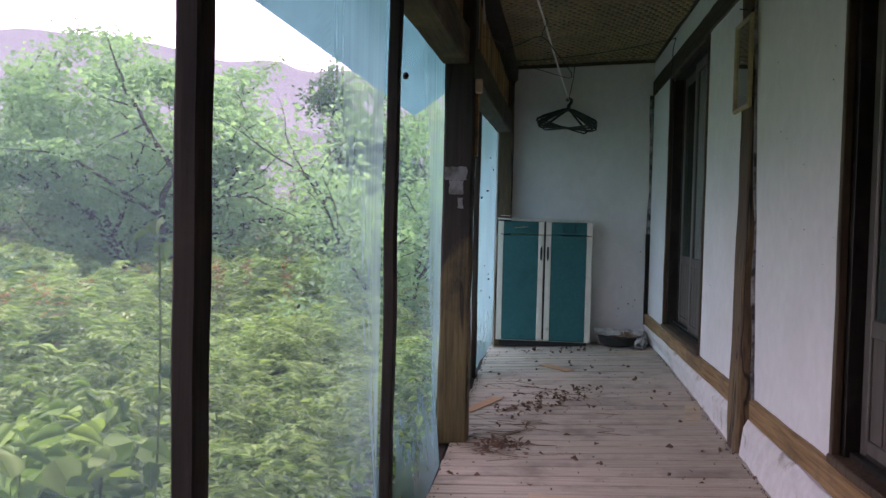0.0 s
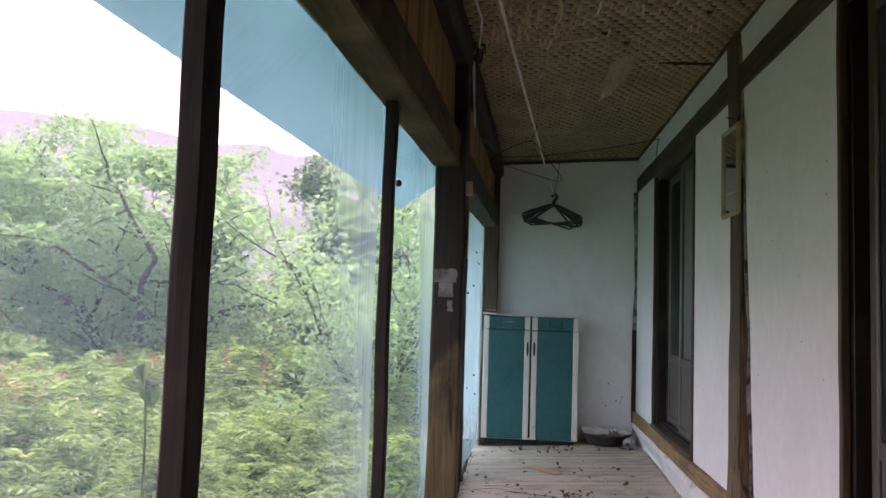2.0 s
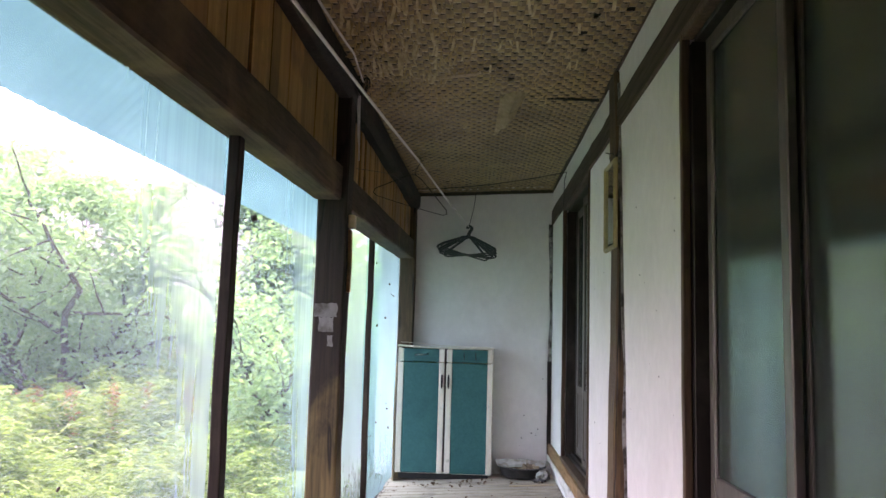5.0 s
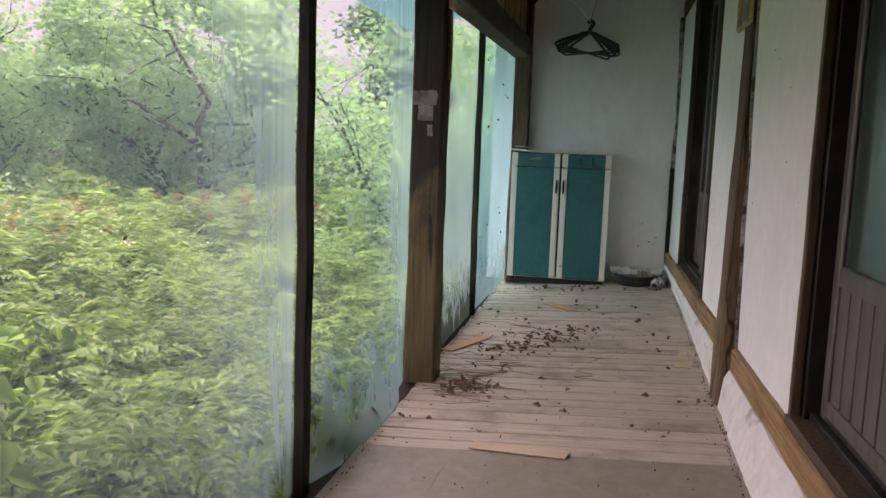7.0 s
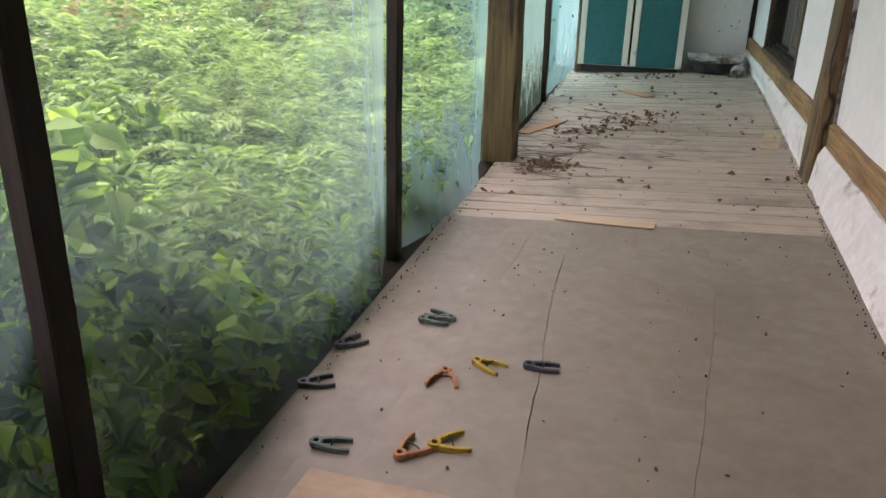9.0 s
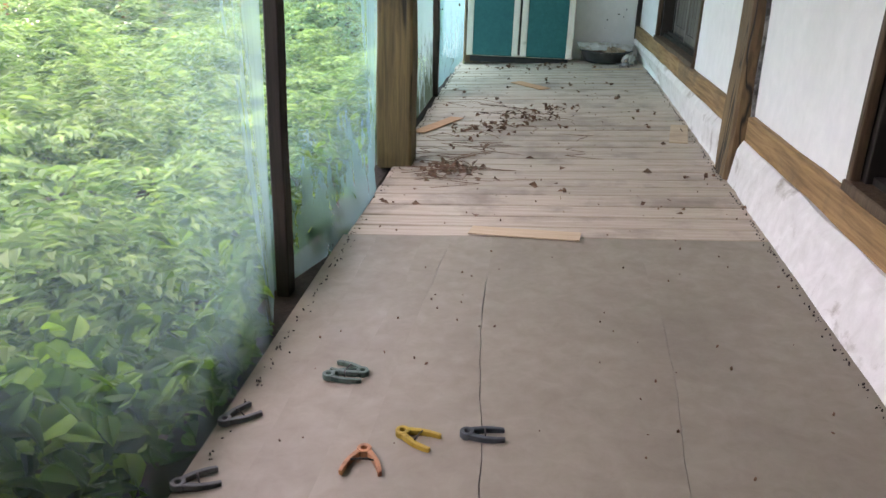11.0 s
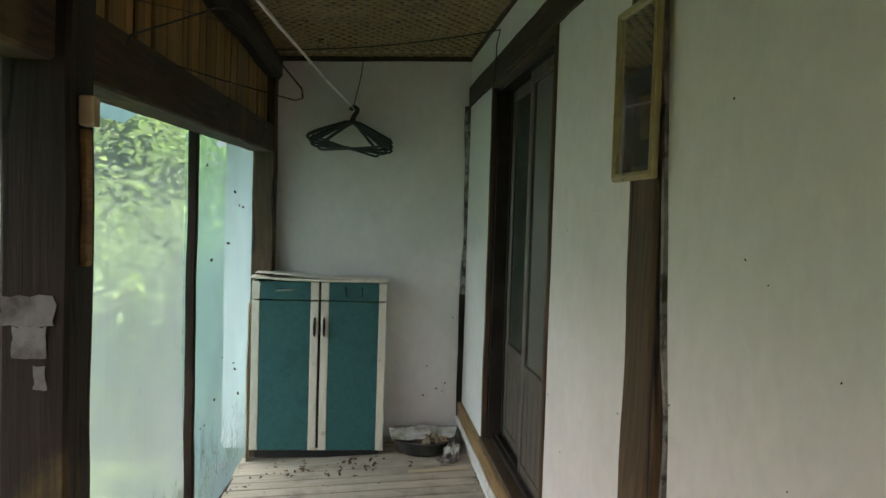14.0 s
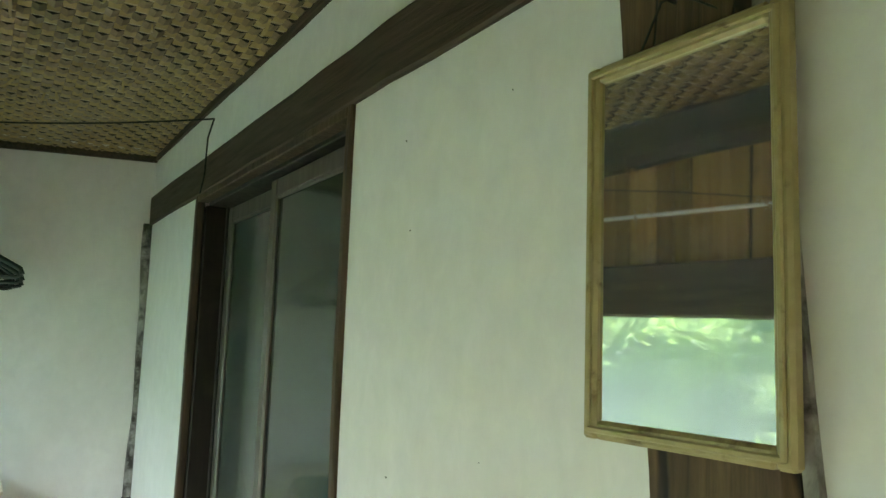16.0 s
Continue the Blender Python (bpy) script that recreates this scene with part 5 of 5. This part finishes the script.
tube(bm, [(0.1, 5.6, 2.23), (0.17, 6.3, 2.36), (0.2, 6.8, 2.44), (0.21, 7.4, 2.5)], 0.002, 5)
tagged(part("wire", bm, wire_dark), "thin dark wire across the boards", "wire")

hanger_plastic = surface("hanger_plastic", (0.008, 0.02, 0.016), (0.015, 0.034, 0.028), (0.035, 0.042, 0.038), (40, 40, 40), 0.4, 0.05)


def hanger(at, rot, tilt, width, r, material, label, swing=0.0):
    h = empty("clothes_hanger", at, label, "clothes hanger", "hangers on the cord")
    h.matrix_basis = pose(*at, tilt, swing, rot)
    bm = bmesh.new()
    w = width / 2
    tube(bm, [(-0.02, 0, -0.012), (-0.012, 0, 0.008), (0.004, 0, 0.016), (0.02, 0, 0.006), (0.022, 0, -0.015), (0.008, 0, -0.04), (0, 0, -0.062), (0, 0, -0.09)], r, 8)
    part("hook", bm, material, h)
    bm = bmesh.new()
    arc = [(-w, 0, -0.245), (-w * 0.97, 0, -0.222), (-w * 0.5, 0, -0.15), (-0.04, 0, -0.1), (0, 0, -0.088), (0.04, 0, -0.1), (w * 0.5, 0, -0.15), (w * 0.97, 0, -0.222), (w, 0, -0.245)]
    tube(bm, arc, r * 1.25, 8)
    part("shoulder", bm, material, h)
    bm = bmesh.new()
    tube(bm, [(-w, 0, -0.245), (-w * 0.9, 0, -0.256), (0, 0, -0.26), (w * 0.9, 0, -0.256), (w, 0, -0.245)], r * 0.9, 8)
    part("bar", bm, material, h)
    return h


for k, (rot, tilt, w, r) in enumerate(((-14, 4, 0.54, 0.009), (8, -5, 0.52, 0.009), (20, 6, 0.53, 0.008), (-24, -3, 0.52, 0.009), (30, 2, 0.5, 0.008), (-2, 9, 0.54, 0.0085))):
    hanger((HOOK.x + 0.003 * k, HOOK.y + 0.006 * (k - 2), HOOK.z - 0.006), rot, tilt, w, r, hanger_plastic, "dark green plastic hanger hanging on the cord end", (2, 9, 4, -3, 12, 6)[k])
hanger((0.498, 5.116, 2.18), 37.5, 0, 0.46, 0.002, wire_dark, "thin wire hanger hanging on the clothes line", 7.5)

# ---- paper and blocks on the thick post ----
for xa, xb, za, zb in ((0.006, 0.124, 1.335, 1.405), (0.03, 0.105, 1.262, 1.334), (0.078, 0.104, 1.19, 1.243)):
    bm = one_box(xa, xb, 5.0225, 5.0245, za, zb, cuts=(6, 1, 6), jitter=0.004)
    for v in bm.verts:
        v.co.x += 0.008 * noise.noise(Vector((v.co.x * 60, v.co.z * 60, 2)))
        v.co.z += 0.008 * noise.noise(Vector((v.co.x * 60, v.co.z * 60, 8)))
    tagged(part("paper_note", bm, paper_grey), "torn grey paper remnant stuck on the post", "paper", "paper remnants")
bm = one_box(0.15, 0.185, 5.08, 5.13, 1.8, 1.87, bevel=0.004)
tagged(part("wood_block", bm, board_ply), "small pale wooden block nailed to the post", "wood block")
bm = one_box(0.15, 0.168, 5.09, 5.125, 1.47, 1.79, bevel=0.003, cuts=(1, 1, 14), jitter=0.006)
tagged(part("wood_strip", bm, ledge_wood), "notched thin batten nailed to the post", "batten")

# ---- torn corner of the ceiling mat ----
bm = bmesh.new()
rows_v = []
for k in range(9):
    u = k / 8
    w = 0.075 * (1 - u) + 0.012
    mid = Vector((1.03 - 0.11 * u, 5.45 + 0.5 * u, CEIL - 0.035 - 0.12 * math.sin(u * 1.9)))
    rows_v.append([bm.verts.new(mid + Vector((w * m, 0.03 * noise.noise(Vector((m, u * 4, 2))), 0.05 * (1 - u) * abs(m) + 0.02 * noise.noise(Vector((m * 3, u * 5, 1)))))) for m in (-1.0, -0.5, 0.0, 0.5, 1.0)])
for r0, r1 in zip(rows_v, rows_v[1:]):
    for m in range(4):
        bm.faces.new((r0[m], r0[m + 1], r1[m + 1], r1[m]))
bmesh.ops.solidify(bm, geom=bm.faces[:], thickness=0.003)
tagged(part("torn_mat", bm, mat_straw), "torn straw-coloured corner of woven mat hanging down", "torn mat")
bm = bmesh.new()
tube(bm, [(1.04, 5.62, CEIL - 0.012), (1.25, 5.6, CEIL - 0.02), (1.52, 5.6, CEIL - 0.03)], 0.008, 6)
tagged(part("batten", bm, wire_dark), "dark batten showing through the torn ceiling", "batten")
bm = bmesh.new()
tube(bm, [(0.2, 5.26, CEIL - 0.05), (0.5, 5.2, CEIL - 0.055), (0.79, 5.12, CEIL - 0.05), (0.82, 5.11, CEIL - 0.04)], 0.007, 6)
tagged(part("batten", bm, board_ply), "pale cane rod under the woven ceiling", "batten")

# ---- small things: flies on the film, specks on the end wall, nails ----


def specks(name, spots, size, material, label, category, seed):
    r = random.Random(seed)
    bm = bmesh.new()
    for p in spots:
        s = size * r.uniform(0.5, 1.4)
        m = Matrix.Translation(p) @ Euler((r.uniform(0, 6), r.uniform(0, 6), r.uniform(0, 6))).to_matrix().to_4x4() @ Matrix.Diagonal((s, s * 0.6, s * 0.5, 1))
        bmesh.ops.create_icosphere(bm, subdivisions=1, radius=1.0, matrix=m)
    return tagged(part(name, bm, material), label, category, kind="stuff")


r = random.Random(4)
specks("dead_flies", [(XF(y) + 0.002, y, z) for y, z in [(r.uniform(7.0, 8.3), r.uniform(0.3, 1.95)) for _ in range(14)] + [(3.1, 1.2), (2.8, 0.9)]], 0.011, wire_dark, "dead flies stuck to the cloudy film", "flies", 1)
specks("dead_fly", [(XF(4.035) + 0.004, 4.035, 1.683), (XF(4.03) + 0.004, 4.03, 1.678)], 0.022, wire_dark, "large dead fly stuck to the milky film", "flies", 6)
specks("wall_specks", [(x, Y1 - 0.003, z) for x, z in [(1.37, 0.39), (1.43, 0.43), (1.41, 0.37), (1.3, 0.55)] + [(r.uniform(1.05, 1.5), r.uniform(0.2, 1.0)) for _ in range(3)]], 0.008, wire_dark, "dark specks stuck on the end wall", "specks", 2)
specks("wall_marks", [(XW - 0.001, r.uniform(3.9, 6.1), r.uniform(0.6, 2.3)) for _ in range(24)], 0.003, wire_dark, "tiny dark marks and nail holes on the plaster", "marks", 3)

# ---- dry leaves and twigs on the floor ----


def dry_leaves():
    rg = np.random.default_rng(12)
    pts = []
    for _ in range(125):
        t = rg.random()
        pts.append((0.33 + 0.5 * t + rg.normal(0, 0.085), 5.7 + 0.6 * t + rg.normal(0, 0.12)))
    for _ in range(60):
        pts.append((0.22 + rg.random() * 0.25, 4.95 + rg.normal(0, 0.08)))
    for _ in range(90):
        pts.append((rg.uniform(0.12, 1.45), rg.uniform(4.3, 8.15)))
    for _ in range(40):
        pts.append((rg.uniform(0.15, 1.0), rg.uniform(7.9, 8.2)))
    p = np.array([(x, y, floor_z(x) + rg.uniform(0.003, 0.014)) for x, y in pts if 0.08 < x < 1.48])
    n = len(p)
    A = unit(np.column_stack([rg.normal(0, 1, n), rg.normal(0, 1, n), rg.uniform(0.0, 0.5, n)]))
    up = unit(np.column_stack([rg.normal(0, 0.5, n), rg.normal(0, 0.5, n), np.ones(n)]))
    side = unit(np.cross(up, A))
    L = rg.uniform(0.018, 0.045, n)
    ob = new("dry_leaves", leaves_mesh("dry_leaves", p, A, side, np.cross(A, side), L, L * 0.4, leaf_dry))
    tagged(ob, "curled dry brown leaves scattered on the planks", "dry leaves", kind="stuff")
    specks("crumbs", [(x, y, floor_z(x) + 0.003) for x, y in zip(rg.uniform(0.1, 1.42, 260), rg.uniform(2.2, 8.2, 260))], 0.0045, leaf_dry, "crumbs of dirt scattered over the floor", "dirt", 9)
    rim = [(0.075 + abs(rg.normal(0, 0.012)), y) for y in rg.uniform(1.8, 8.2, 260)] + [(1.416 + 0.029 * (y - 3.1) - abs(rg.normal(0, 0.009)), y) for y in rg.uniform(2.2, 7.9, 420)]
    specks("edge_dirt", [(x, y, floor_z(x) + 0.003) for x, y in rim], 0.0036, under_floor, "dark dirt gathered along the floor's edges", "dirt", 15)
    specks("leaf_clumps", [(x, y, floor_z(x) + 0.006) for x, y in pts[::5] if 0.08 < x < 1.48], 0.015, leaf_dry, "small clumps of withered leaves on the floor", "dry leaves", 10)
    bm = bmesh.new()
    for _ in range(46):
        near = rg.random() < 0.4
        x, y = (rg.uniform(0.12, 0.5), rg.uniform(4.8, 5.2)) if near else (rg.uniform(0.25, 0.95), rg.uniform(5.3, 6.4))
        a, ln = rg.uniform(0, 6.28), rg.uniform(0.12, 0.42)
        q = [(x + ln * s * math.cos(a + 1.3 * s * rg.normal()), y + ln * s * math.sin(a + 0.8 * s), floor_z(x) + 0.004 + 0.015 * math.sin(s * 3.1)) for s in np.linspace(0, 1, 7)]
        if all(0.08 < c[0] < 1.45 for c in q):
            tube(bm, q, 0.0013, 4)
    tagged(part("twigs", bm, leaf_dry), "thin dry creeper stems lying on the planks", "twigs", kind="stuff")


dry_leaves()

# ---- floor pieces ----
r = random.Random(6)
y = 4.15
while y < Y1 - 0.02:
    w = r.choice((0.105, 0.115, 0.125, 0.135))
    yb = min(y + w, Y1 - 0.002)
    xa, tip = 0.062 + r.uniform(-0.008, 0.01), r.uniform(-0.0025, 0.0025)
    bm = one_box(xa, 1.6, y + 0.0025, yb - r.choice((0.004, 0.006, 0.009, 0.013)), -0.03, 0.0, bevel=0.003, cuts=(5, 1, 1))
    for v in bm.verts:
        v.co.z += tip * (v.co.y - y) / w + 0.0018 * noise.noise(Vector((v.co.x * 2, y * 5, 0)))
    part("plank", on_floor(bm), plank_paint, floor)
    y += w
# the sheet lies over older planks and has split along them
CRACKS = [
    ((0.05, 0.05), (Y0, 4.2), (9, 9), 0.0),
    ((0.17, 0.168), (3.78, 4.07), (3.76, 4.1), 0.0012),
    ((0.302, 0.326), (3.44, 3.64), (3.42, 3.66), 0.0012),
    ((0.38, 0.399, 0.408, 0.424), (3.2, 3.61, 3.8, 4.06), (3.58, 4.08), 0.002),
    ((0.635, 0.617, 0.597, 0.567, 0.566), (2.3, 2.7, 3.06, 3.48, 3.8), (2.55, 3.86), 0.0028),
    ((0.93, 0.967, 1.016, 1.034), (2.4, 2.74, 3.22, 3.51), (1.9, 3.58), 0.0014),
    ((1.6, 1.6), (Y0, 4.2), (9, 9), 0.0),
]


def crack_x(crack, y):
    """Where a crack runs at y, and how far it gapes there."""
    xs, ys, span, gape = crack
    if gape == 0.0:
        return xs[0], 0.0
    wander = 0.006 * noise.noise(Vector((xs[0] * 31, y * 6, 0))) + 0.003 * noise.noise(Vector((xs[0] * 31, y * 19, 5)))
    ends = max(0.0, min(1.0, (y - span[0]) / 0.15, (span[1] - y) / 0.15))
    return float(np.interp(y, ys, xs)) + wander, gape * ends * (0.7 + 0.6 * noise.noise(Vector((xs[0] * 17, y * 7, 3)))) * 0.5


for left, right in zip(CRACKS, CRACKS[1:]):
    n = 120
    bm = bmesh.new()
    rows_v = []
    for k in range(n + 1):
        yy = Y0 + (4.148 - Y0) * k / n
        (x0, g0), (x1, g1) = crack_x(left, yy), crack_x(right, yy)
        x0, x1 = x0 + g0, x1 - g1
        row = []
        for m in range(5):
            xx = x0 + (x1 - x0) * m / 4
            row.append(bm.verts.new((xx, yy, 0.002 * noise.noise(Vector((xx * 3, yy * 2, 4))))))
        low = [bm.verts.new((x0, yy, -0.03)), bm.verts.new((x1, yy, -0.03))]
        rows_v.append([low[0], *row, low[1]])
    for r0, r1 in zip(rows_v, rows_v[1:]):
        for m in range(6):
            bm.faces.new((r0[m], r0[m + 1], r1[m + 1], r1[m]))
    bm.faces.new(rows_v[0])
    bm.faces.new(rows_v[-1])
    part("sheet", on_floor(bm), sheet_floor, floor, "smooth taupe floor sheet with long cracks")
